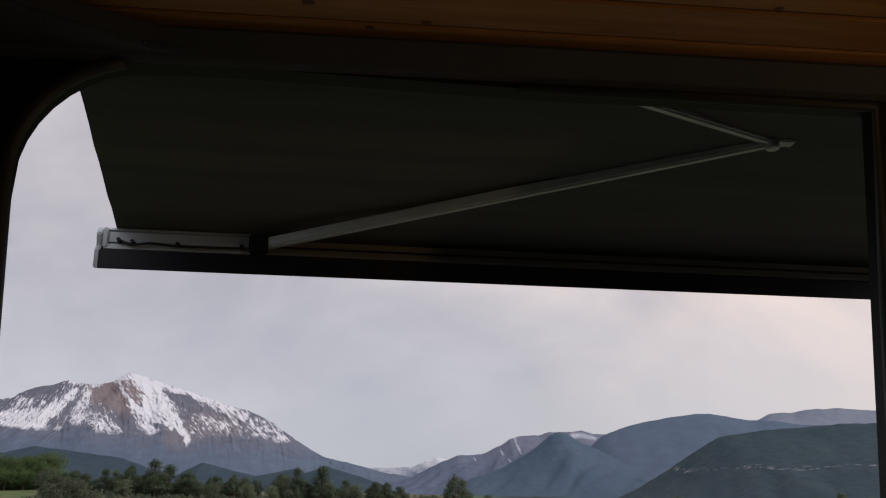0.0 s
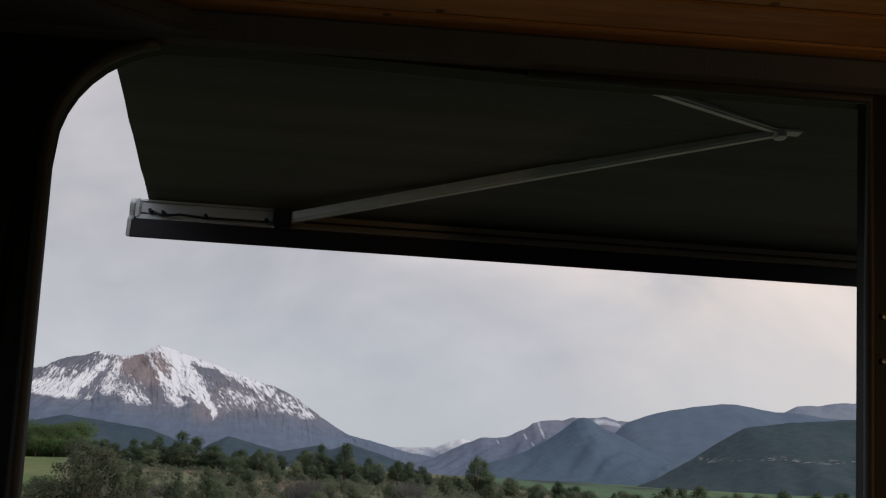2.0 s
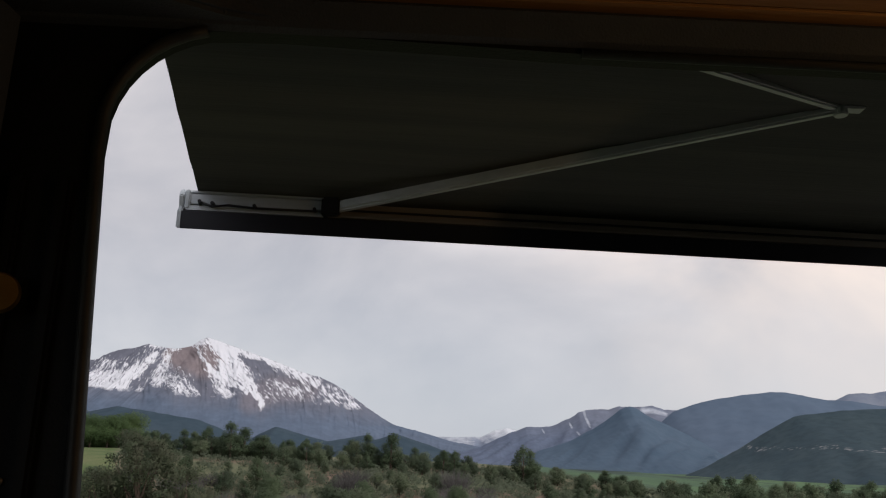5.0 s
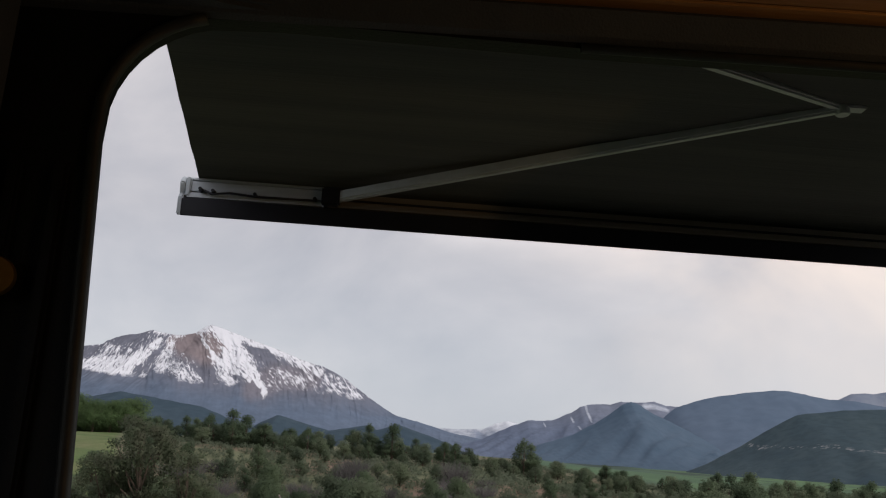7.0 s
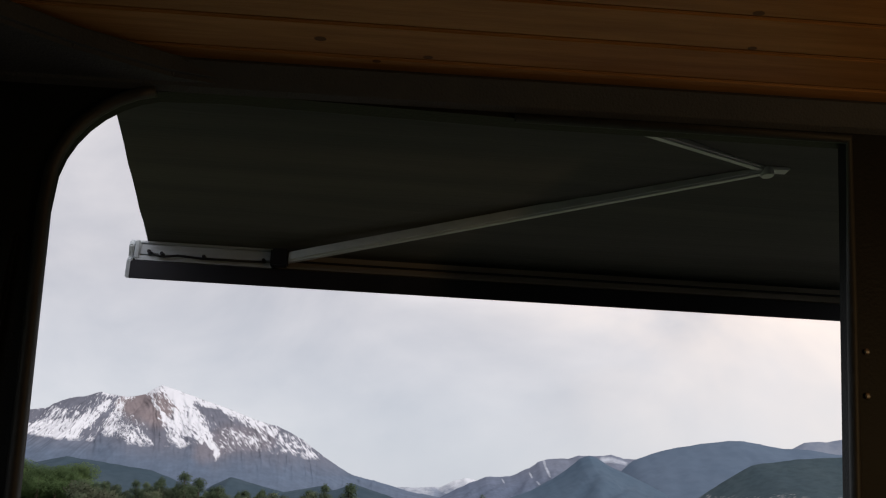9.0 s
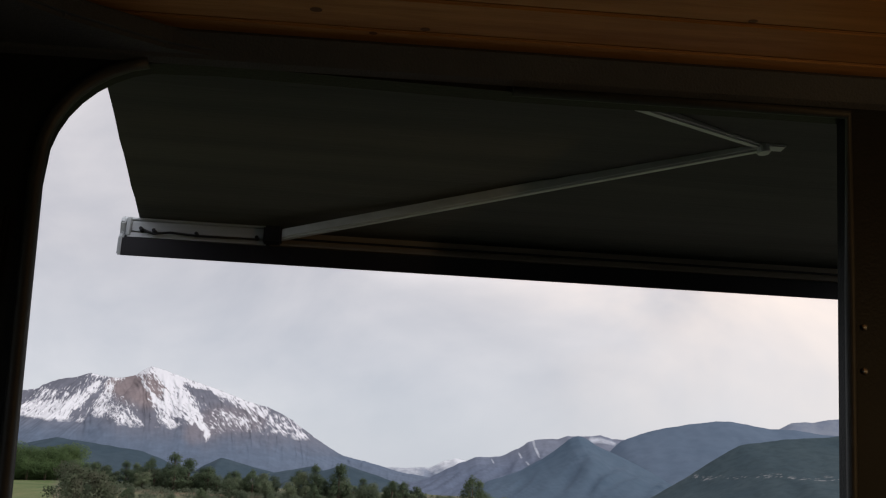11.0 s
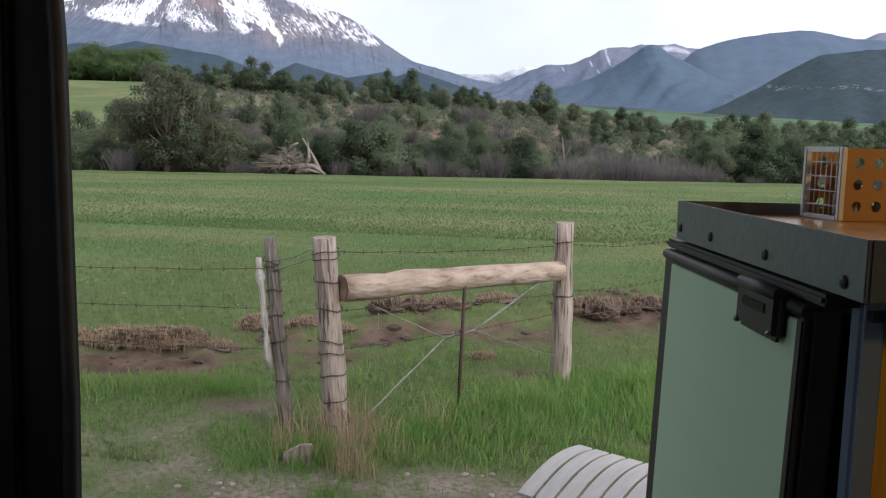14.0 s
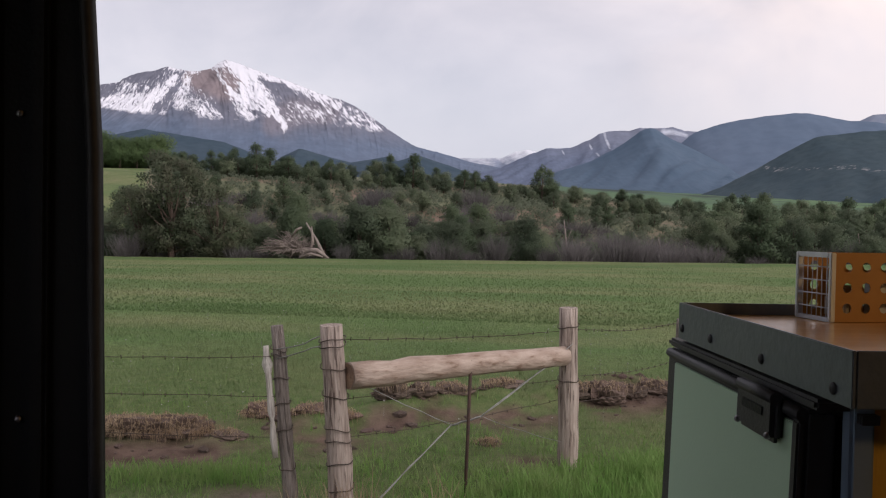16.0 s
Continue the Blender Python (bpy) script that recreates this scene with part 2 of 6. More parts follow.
for leafy in (M_JUNIPER, M_PINE, M_OLIVE, M_SPRING, M_SAGE, M_GRASS, M_MEADOW, M_STRAW, M_TWIG):
    let_light_through(leafy, 0.42)


# ---- building helpers ----
def flat(bm):
    for f in bm.faces:
        f.smooth = False
    return bm


def box(x0, x1, y0, y1, z0, z1, bevel=0.0, bm=None):
    out = bmesh.new()
    bmesh.ops.create_cube(out, size=1)
    bmesh.ops.transform(out, matrix=Matrix.Translation(((x0 + x1) / 2, (y0 + y1) / 2, (z0 + z1) / 2)) @ Matrix.Diagonal((x1 - x0, y1 - y0, z1 - z0, 1)), verts=out.verts)
    if bevel:
        bmesh.ops.bevel(out, geom=out.edges[:], offset=bevel, segments=2, affect="EDGES", clamp_overlap=True)
    return merge(bm, out)


def merge(bm, extra):
    if bm is None:
        return extra
    me = bpy.data.meshes.new("tmp")
    extra.to_mesh(me)
    extra.free()
    bm.from_mesh(me)
    bpy.data.meshes.remove(me)
    return bm


def tube(points, radii, sides=10, bm=None, wobble=0.0, seed=0, caps=True):
    """A round bar along points, with its own radius at each."""
    out = bmesh.new()
    rnd = random.Random(seed)
    pts = [Vector(p) for p in points]
    if not isinstance(radii, (list, tuple)):
        radii = [radii] * len(pts)
    rings = []
    side = None
    for i, p in enumerate(pts):
        d = (pts[min(i + 1, len(pts) - 1)] - pts[max(i - 1, 0)]).normalized()
        if side is None:
            side = d.orthogonal().normalized()
        side = (side - d * side.dot(d)).normalized()
        up = d.cross(side)
        ring = []
        for k in range(sides):
            a = 2 * math.pi * k / sides
            r = radii[i] * (1 + wobble * rnd.uniform(-1, 1))
            ring.append(out.verts.new(p + (side * math.cos(a) + up * math.sin(a)) * r))
        rings.append(ring)
    for a, b in zip(rings, rings[1:]):
        for k in range(sides):
            f = out.faces.new((a[k], a[(k + 1) % sides], b[(k + 1) % sides], b[k]))
            f.smooth = True
    if caps:
        out.faces.new(list(reversed(rings[0])))
        out.faces.new(rings[-1])
    return merge(bm, out)


def prism(poly, axis, a, b, bevel=0.0, bm=None):
    """A plate of the outline poly (two coordinates each), from a to b along axis."""
    out = bmesh.new()

    def at(p, h):
        return {"x": (h, p[0], p[1]), "y": (p[0], h, p[1]), "z": (p[0], p[1], h)}[axis]
    lo = [out.verts.new(at(p, a)) for p in poly]
    hi = [out.verts.new(at(p, b)) for p in poly]
    out.faces.new(lo)
    out.faces.new(list(reversed(hi)))
    for i in range(len(poly)):
        j = (i + 1) % len(poly)
        out.faces.new((lo[j], lo[i], hi[i], hi[j]))
    bmesh.ops.recalc_face_normals(out, faces=out.faces[:])
    if bevel:
        bmesh.ops.bevel(out, geom=out.edges[:], offset=bevel, segments=2, affect="EDGES", clamp_overlap=True)
    return merge(bm, out)


def mesh_of(name, bm, mat):
    me = bpy.data.meshes.new(name)
    bm.to_mesh(me)
    bm.free()
    me.materials.append(mat)
    return me


def solid(name, bm, mat, label="", category="", kind="", group="", m=WORLD):
    ob = new(name, mesh_of(name, bm, mat))
    ob.matrix_basis = m
    return tagged(ob, label, category, group, kind)


def thing(name, base, label, category, group="", m=WORLD):
    ob = new(name)
    ob.matrix_basis = m @ Matrix.Translation(base)
    ob.empty_display_size = 0.05
    ob["base"] = tuple(base)
    return tagged(ob, label, category, group)


def part(name, bm, mat, parent, label=""):
    """One mesh under a thing; its corners are given in the thing's surroundings."""
    root = parent
    while root.parent:
        root = root.parent
    base = Vector(root["base"])
    bmesh.ops.translate(bm, verts=bm.verts, vec=-base)
    ob = new(name, mesh_of(name, bm, mat))
    ob.parent = parent
    return tagged(ob, label)


def raw(name, verts, faces, mat, smooth=False):
    me = bpy.data.meshes.new(name)
    me.from_pydata(verts, [], faces)
    me.materials.append(mat)
    if smooth:
        me.polygons.foreach_set("use_smooth", [True] * len(me.polygons))
    return me


def smoothstep(a, b, x):
    t = min(1.0, max(0.0, (x - a) / (b - a)))
    return t * t * (3 - 2 * t)


def lerp_list(xs, ys, x):
    return float(np.interp(x, xs, ys))


# ---- the ground: one sheet from the van to the horizon ----
FENCE = Vector((1.33, 1.13, 0)).normalized()


def bank(x, y):
    """Height of the turned-up earth bank beyond the fence."""
    d = (y - 6.75) - (x + 2.2) * 0.55 + 0.22 * noise.noise((x * 0.9, 1.0, 3.1)) + 0.10 * noise.noise((x * 2.9, y, 5.1))
    tall = 0.10 + 0.13 * noise.noise((x * 0.8, 0.2, 3.1)) + 0.05 * noise.noise((x * 2.4, 0.4, 6.1))
    berm = max(0.0, tall) * math.exp(-(d / 0.30) ** 2)
    lump = math.exp(-((d + 0.2) / 0.35) ** 2) * 0.07 * noise.noise((x * 3.4, y * 3.4, 7.7))
    return (berm + lump) * smoothstep(-9, -5, x) * (1 - smoothstep(7, 12, x))


def soil_face(x, y):
    d = (y - 6.75) - (x + 2.2) * 0.55 + 0.22 * noise.noise((x * 0.9, 1.0, 3.1))
    n = 0.5 + 0.5 * noise.noise((x * 1.3, y * 1.3, 14.0)) + 0.35 * noise.noise((x * 3.3, y * 3.3, 4.0)) + 0.2 * noise.noise((x * 9, y * 9, 4.0))
    front = math.exp(-((d + 0.42) / 0.5) ** 2) * smoothstep(0.34, 0.66, n)
    under = math.exp(-((x + 2.45) / 0.75) ** 4 - ((y - 6.22) / 0.30) ** 2)
    spot = math.exp(-((x + 1.6) / 0.28) ** 2 - ((y - 5.45) / 0.14) ** 2) + math.exp(-((x - 0.1) / 0.2) ** 2 - ((y - 6.35) / 0.15) ** 2)
    return max(front, 1.1 * under * smoothstep(0.1, 0.4, n), 0.9 * spot)


def hill_top(a):
    return lerp_list([-0.8, -0.45, -0.2, 0.02, 0.12, 0.2, 0.36, 0.8], [2.0, 1.5, 0.6, -0.6, -1.8, -2.8, -4.2, -5.0], a)


def ground_z(x, y):
    r = math.hypot(x, y)
    if y <= 8:
        z = 0.0
    else:
        e = min(y, 50) - 8
        z = -0.0675 * e * smoothstep(0, 6, e) + 0.018 * max(-60, min(60, x)) * min(1, e / 37)
    if y > 50:
        edge = z
        a = x / y
        top = hill_top(a)
        dip = edge - 1.0 * smoothstep(50, 55, y)
        z = dip + (top - dip) * smoothstep(58, 100, y)
        z += 0.9 * noise.noise((x * 0.06, y * 0.06, 1.0)) * smoothstep(55, 75, y)
        far = smoothstep(170, 1300, y)
        z = z + (-32 - z) * far
        z += 5 * far * noise.noise((x * 0.0012, y * 0.0012, 5.0))
    if r < 40:
        z += 0.035 * noise.noise((x * 0.9, y * 0.9, 0)) * smoothstep(1.5, 3.5, r) * (1 - smoothstep(7.5, 14, r))
        z += 0.012 * noise.noise((x * 4, y * 4, 2.0)) * (1 - smoothstep(10, 16, r))
        z += bank(x, y)
    return z


def bare(x, y):
    """How bare the earth is near the van: 0 grass, 1 dirt."""
    n = 0.5 + 0.5 * noise.noise((x * 1.1 + 4, y * 1.6, 9.0)) + 0.55 * noise.noise((x * 3.1, y * 3.1, 4.0)) + 0.3 * noise.noise((x * 8, y * 8, 6.0))
    near = (1 - smoothstep(4.35, 4.95, y - 0.12 * x - 0.75 * (1 - smoothstep(-1.9, -1.3, x)) - 0.35 * noise.noise((x * 1.1, 0.0, 40.0))))
    bk = soil_face(x, y)
    path = math.exp(-((x + 2.0) / 0.9) ** 2) * (1 - smoothstep(4.6, 6.0, y)) * 0.5
    return min(1.0, max(0.0, near * (0.4 + 0.6 * smoothstep(-1.6, -0.9, x)) * (0.7 + 1.1 * (n - 0.38)) + bk + 0.5 * path * n))


def ground_material():
    m = bpy.data.materials.new("meadow_ground")
    m.use_nodes = True
    nt = m.node_tree
    N, L = nt.nodes.new, nt.links.new
    p = nt.nodes["Principled BSDF"]
    p.inputs["Roughness"].default_value = 0.95
    p.inputs["Specular IOR Level"].default_value = 0.15
    tc = N("ShaderNodeTexCoord")

    def nz(scale, stretch=(1, 1, 1), detail=8, rough=0.6):
        mp, n = N("ShaderNodeMapping"), N("ShaderNodeTexNoise")
        mp.inputs["Scale"].default_value = stretch
        L(tc.outputs["Object"], mp.inputs[0])
        L(mp.outputs[0], n.inputs["Vector"])
        n.inputs["Scale"].default_value, n.inputs["Detail"].default_value, n.inputs["Roughness"].default_value = scale, detail, rough
        return n.outputs["Fac"]

    def rng(v, a, b, c=0.0, d=1.0):
        r = N("ShaderNodeMapRange")
        for k, q in zip(("From Min", "From Max", "To Min", "To Max"), (a, b, c, d)):
            r.inputs[k].default_value = q
        L(v, r.inputs["Value"])
        return r.outputs[0]

    def mixc(f, a, b):
        x = N("ShaderNodeMix")
        x.data_type = "RGBA"
        L(f, x.inputs["Factor"])
        for k, v in (("A", a), ("B", b)):
            if isinstance(v, tuple):
                x.inputs[k].default_value = (*v, 1)
            else:
                L(v, x.inputs[k])
        return x.outputs["Result"]

    def mul(a, b):
        x = N("ShaderNodeMath")
        x.operation = "MULTIPLY"
        L(a, x.inputs[0])
        L(b, x.inputs[1])
        return x.outputs[0]
    att = N("ShaderNodeAttribute")
    att.attribute_name = "cover"
    sep = N("ShaderNodeSeparateXYZ")
    L(att.outputs["Vector"], sep.inputs[0])
    field = mixc(rng(nz(0.2, (0.55, 1, 1), 9), 0.40, 0.64), (0.108, 0.18, 0.055), (0.225, 0.235, 0.108))
    field = mixc(rng(nz(0.11, (0.5, 1.6, 1)), 0.48, 0.62), field, (0.082, 0.158, 0.044))
    field = mixc(rng(nz(14, (1, 1, 1), 6, 0.7), 0.42, 0.68), field, (0.06, 0.085, 0.03))
    nearby = N("ShaderNodeAttribute")
    nearby.attribute_name = "thatch"
    field = mixc(nearby.outputs["Fac"], field, mixc(rng(nz(9.0), 0.4, 0.65), (0.068, 0.108, 0.034), (0.125, 0.145, 0.062)))
    dirt = mixc(rng(nz(3.0), 0.35, 0.65), (0.20, 0.16, 0.135), (0.32, 0.27, 0.24))
    dirt = mixc(rng(nz(26), 0.45, 0.7), dirt, (0.10, 0.075, 0.06))
    hill = mixc(rng(nz(0.09), 0.42, 0.62), (0.15, 0.16, 0.095), (0.21, 0.145, 0.11))
    hill = mixc(rng(nz(0.9), 0.5, 0.68), hill, (0.085, 0.10, 0.055))
    valley = mixc(rng(nz(0.006), 0.4, 0.6), (0.105, 0.185, 0.075), (0.06, 0.10, 0.075))
    valley = mixc(rng(nz(0.02), 0.5, 0.6), valley, (0.035, 0.055, 0.045))
    soil = N("ShaderNodeAttribute")
    soil.attribute_name = "soil"
    dark = mixc(rng(nz(5.0), 0.38, 0.62), (0.075, 0.048, 0.037), (0.145, 0.10, 0.078))
    dirt = mixc(soil.outputs["Fac"], dirt, dark)
    c = mixc(sep.outputs["X"], field, dirt)
    c = mixc(sep.outputs["Y"], c, hill)
    c = mixc(sep.outputs["Z"], c, valley)
    L(c, p.inputs["Base Color"])
    bp = N("ShaderNodeBump")
    bp.inputs["Strength"].default_value, bp.inputs["Distance"].default_value = 0.7, 0.03
    L(nz(22, detail=8, rough=0.7), bp.inputs["Height"])
    L(bp.outputs[0], p.inputs["Normal"])
    return m


def build_ground():
    rings = [0.3, 1.0, 1.8] + list(np.arange(2.4, 10.5, 0.075)) + list(np.geomspace(10.6, 130, 120)) + list(np.geomspace(135, 4800, 60))
    fine = list(np.radians(np.arange(-40, 40.01, 0.5)))
    coarse = list(np.radians(np.arange(44, 317, 4.0)))
    angles = fine + coarse
    verts, cover, soil, thatch = [(0.0, 0.0, 0.0)], [(0, 0, 0)], [0.0], [0.0]
    for r in rings:
        for a in angles:
            x, y = r * math.sin(a), r * math.cos(a)
            verts.append((x, y, ground_z(x, y)))
            soil.append(smoothstep(5.0, 5.8, y) if r < 16 else 0.0)
            thatch.append(0.75 * (1 - smoothstep(7.5, 12, r)))
            h = smoothstep(49, 52, y) * (1 - 0.0)
            v = smoothstep(108, 150, y) if x > 0.04 * y else smoothstep(140, 400, y)
            if y < 2:
                h = v = 0
            if x < -0.43 * y and 50 < y < 140:
                h *= 0.2
            cover.append((bare(x, y) if 1.5 < r < 14 else (0.8 if r <= 1.5 else 0.0), h * (1 - v), v))
    n = len(angles)
    faces = [(0, 1 + (k + 1) % n, 1 + k) for k in range(n)]
    for i in range(len(rings) - 1):
        b0, b1 = 1 + i * n, 1 + (i + 1) * n
        faces += [(b0 + k, b0 + (k + 1) % n, b1 + (k + 1) % n, b1 + k) for k in range(n)]
    me = raw("ground", verts, faces, ground_material(), True)
    at = me.attributes.new("cover", "FLOAT_VECTOR", "POINT")
    at.data.foreach_set("vector", np.array(cover, dtype=np.float32).ravel())
    at = me.attributes.new("thatch", "FLOAT", "POINT")
    at.data.foreach_set("value", thatch)
    at = me.attributes.new("soil", "FLOAT", "POINT")
    at.data.foreach_set("value", soil)
    tagged(new("ground", me), "meadow falling away to a brushy hillside and valley", "ground", kind="structure")


build_ground()


# ---- distant ranges ----
def range_mesh(name, depth, xs, zs, spread, mat, label, rough, seed, foot=-55.0, nx=160, ns=44, back=0.5, jag=0.0):
    """A range whose crest runs across the view at that depth: slopes with spurs fall towards the viewer and behind."""
    x0, x1 = xs[0], xs[-1]
    verts, faces = [], []
    for i in range(nx + 1):
        x = x0 + (x1 - x0) * i / nx
        crest = lerp_list(xs, zs, x) + 0.004 * depth + jag * (noise.noise((x * 0.022, seed, 0)) + 0.6 * noise.noise((x * 0.06, seed, 2)))
        for j in range(ns + 1):
            s = j / ns * (1 + back) - back
            if s < 0:
                z = crest + (foot - crest) * (-s / back) ** 0.9
                y = depth + s / back * -spread * 0.6
            else:
                prof = s ** 0.75
                z = crest + (foot - crest) * prof
                y = depth - s * spread
                amp = rough * math.sin(math.pi * min(1, s * 1.02)) ** 0.7 * smoothstep(0.0, 0.3, s)
                q = (x + 0.35 * s * spread) * 0.0075 * 200 / max(60, rough * 3)
                spur = 1 - abs(noise.noise((q, s * 1.5, seed))) * 2
                spur2 = 1 - abs(noise.noise((q * 2.7, s * 4.0, seed + 3))) * 2
                z += amp * (0.6 * spur + 0.3 * spur2 - 0.35) + amp * 0.08 * noise.noise((q * 7, s * 14, seed))
            verts.append((x, y, z))
    for i in range(nx):
        for j in range(ns):
            a = i * (ns + 1) + j
            faces.append((a, a + ns + 1, a + ns + 2, a + 1))
    me = raw(name, verts, faces, mat, True)
    return tagged(new(name, me), label, "mountain", kind="structure")


def far_material(name, a, b, scale, c=None, band=None):
    m = material(name, a, 0.95, base2=b, scale=scale, detail=9, spec=0.1, fine=(scale * 6, 0.5, c or b))
    return m


def snow_material(name, hazed_rock_low, rock_high, scree, snow=(0.80, 0.79, 0.82)):
    """Rock and snow: the mesh says how much snow lies where ("snow") and where the red scree shows ("scree")."""
    m = bpy.data.materials.new(name)
    m.use_nodes = True
    nt = m.node_tree
    N, L = nt.nodes.new, nt.links.new
    p = nt.nodes["Principled BSDF"]
    p.inputs["Roughness"].default_value, p.inputs["Specular IOR Level"].default_value = 0.9, 0.1
    tc = N("ShaderNodeTexCoord")

    def attribute(key):
        at = N("ShaderNodeAttribute")
        at.attribute_name = key
        return at.outputs["Fac"]

    def fractal(scale, detail, rough):
        n = N("ShaderNodeTexNoise")
        n.inputs["Scale"].default_value, n.inputs["Detail"].default_value, n.inputs["Roughness"].default_value = scale, detail, rough
        L(tc.outputs["Object"], n.inputs["Vector"])
        return n.outputs["Fac"]

    def ranged(v, a, b, lo=0.0, hi=1.0):
        r = N("ShaderNodeMapRange")
        for k, q in zip(("From Min", "From Max", "To Min", "To Max"), (a, b, lo, hi)):
            r.inputs[k].default_value = q
        L(v, r.inputs["Value"])
        return r.outputs[0]

    def mixed(f, a, b):
        x = N("ShaderNodeMix")
        x.data_type = "RGBA"
        L(f, x.inputs["Factor"])
        for k, v in (("A", a), ("B", b)):
            if isinstance(v, tuple):
                x.inputs[k].default_value = (*v, 1)
            else:
                L(v, x.inputs[k])
        return x.outputs["Result"]
    # rock turns bluer downhill: haze over the lower slopes, put into the colour
    rock = mixed(attribute("high"), hazed_rock_low, rock_high)
    rock = mixed(attribute("scree"), rock, scree)
    dark = N("ShaderNodeMix")
    dark.data_type, dark.blend_type = "RGBA", "MULTIPLY"
    dark.inputs["Factor"].default_value = 0.6
    L(rock, dark.inputs["A"])
    L(ranged(fractal(0.02, 9, 0.65), 0.32, 0.68, 0.72, 1.2), dark.inputs["B"])
    add = N("ShaderNodeMath")
    add.operation = "ADD"
    L(attribute("snow"), add.inputs[0])
    L(ranged(fractal(0.035, 9, 0.75), 0.3, 0.7, -0.2, 0.2), add.inputs[1])
    L(mixed(ranged(add.outputs[0], -0.22, 0.36), dark.outputs["Result"], snow), p.inputs["Base Color"])
    return m


# the first, bluer rock colour holds the haze round the mountain's foot
M_SNOWPEAK = snow_material("snow_and_hazed_rock", (0.118, 0.152, 0.215), (0.155, 0.16, 0.20), (0.24, 0.20, 0.21), (0.72, 0.72, 0.77))
# aerial haze is put into these range colours: paler and bluer with distance
M_SNOWFAR = snow_material("hazed_far_snow", (0.19, 0.23, 0.31), (0.25, 0.28, 0.35), (0.25, 0.28, 0.35), (0.66, 0.68, 0.73))
M_SNOWPATCH = snow_material("hazed_ridge_snow_veins", (0.125, 0.155, 0.225), (0.175, 0.195, 0.255), (0.175, 0.195, 0.255), (0.5, 0.53, 0.6))
M_CONE = far_material("haze_blue_forest_hill", (0.075, 0.115, 0.165), (0.092, 0.132, 0.185), 0.006, (0.065, 0.10, 0.145))
M_DOME = far_material("haze_blue_dome", (0.10, 0.14, 0.20), (0.118, 0.158, 0.22), 0.004, (0.09, 0.125, 0.18))
M_FARHAZE = far_material("haze_blue_far_ridge", (0.17, 0.20, 0.27), (0.21, 0.24, 0.30), 0.005, (0.25, 0.27, 0.32))
M_DARKHILL = far_material("hazed_wooded_hill", (0.040, 0.064, 0.080), (0.055, 0.080, 0.092), 0.01, (0.030, 0.050, 0.062))
M_FOOT = far_material("hazed_wooded_foothill", (0.042, 0.068, 0.092), (0.056, 0.082, 0.105), 0.012, (0.034, 0.055, 0.076))



def rock_band(m, z0):
    """Broken pale strata at one height of a hill."""
    nt = m.node_tree
    N, L = nt.nodes.new, nt.links.new
    p = nt.nodes["Principled BSDF"]
    tc, sep, n1, n2 = N("ShaderNodeTexCoord"), N("ShaderNodeSeparateXYZ"), N("ShaderNodeTexNoise"), N("ShaderNodeTexNoise")
    L(tc.outputs["Object"], sep.inputs[0])
    for n, s in ((n1, 0.02), (n2, 0.09)):
        n.inputs["Scale"].default_value, n.inputs["Detail"].default_value = s, 5
        L(tc.outputs["Object"], n.inputs["Vector"])
    wav = N("ShaderNodeMath")
    wav.operation = "MULTIPLY_ADD"
    wav.inputs[1].default_value, wav.inputs[2].default_value = 26.0, z0 - 13.0
    L(n1.outputs["Fac"], wav.inputs[0])
    dif, ab = N("ShaderNodeMath"), N("ShaderNodeMath")
    dif.operation, ab.operation = "SUBTRACT", "ABSOLUTE"
    L(sep.outputs["Z"], dif.inputs[0])
    L(wav.outputs[0], dif.inputs[1])
    L(dif.outputs[0], ab.inputs[0])
    near, gap, mul = N("ShaderNodeMapRange"), N("ShaderNodeMapRange"), N("ShaderNodeMath")
    near.inputs["From Min"].default_value, near.inputs["From Max"].default_value = 4.0, 1.2
    gap.inputs["From Min"].default_value, gap.inputs["From Max"].default_value = 0.53, 0.64
    gap.inputs["To Max"].default_value = 0.75
    L(ab.outputs[0], near.inputs["Value"])
    L(n2.outputs["Fac"], gap.inputs["Value"])
    mul.operation = "MULTIPLY"
    L(near.outputs[0], mul.inputs[0])
    L(gap.outputs[0], mul.inputs[1])
    mx = N("ShaderNodeMix")
    mx.data_type = "RGBA"
    mx.inputs["B"].default_value = (0.26, 0.26, 0.265, 1)
    L(p.inputs["Base Color"].links[0].from_socket, mx.inputs["A"])
    L(mul.outputs[0], mx.inputs["Factor"])
    L(mx.outputs["Result"], p.inputs["Base Color"])


rock_band(M_DARKHILL, 24.0)


def set_attribute(ob, key, values):
    ob.data.attributes.new(key, "FLOAT", "POINT").data.foreach_set("value", values)


def near_line(u, v, points):
    """The nearest approach to a line of (u, v, half width): 1 on it, 0 at its width, below 0 further out."""
    best = -3.0
    for (ua, va, wa), (ub, vb, wb) in zip(points, points[1:]):
        du, dv = ub - ua, vb - va
        f = min(1.0, max(0.0, ((u - ua) * du + (v - va) * dv) / (du * du + dv * dv)))
        best = max(best, 1 - math.hypot(u - ua - f * du, v - va - f * dv) / (wa + (wb - wa) * f))
    return best


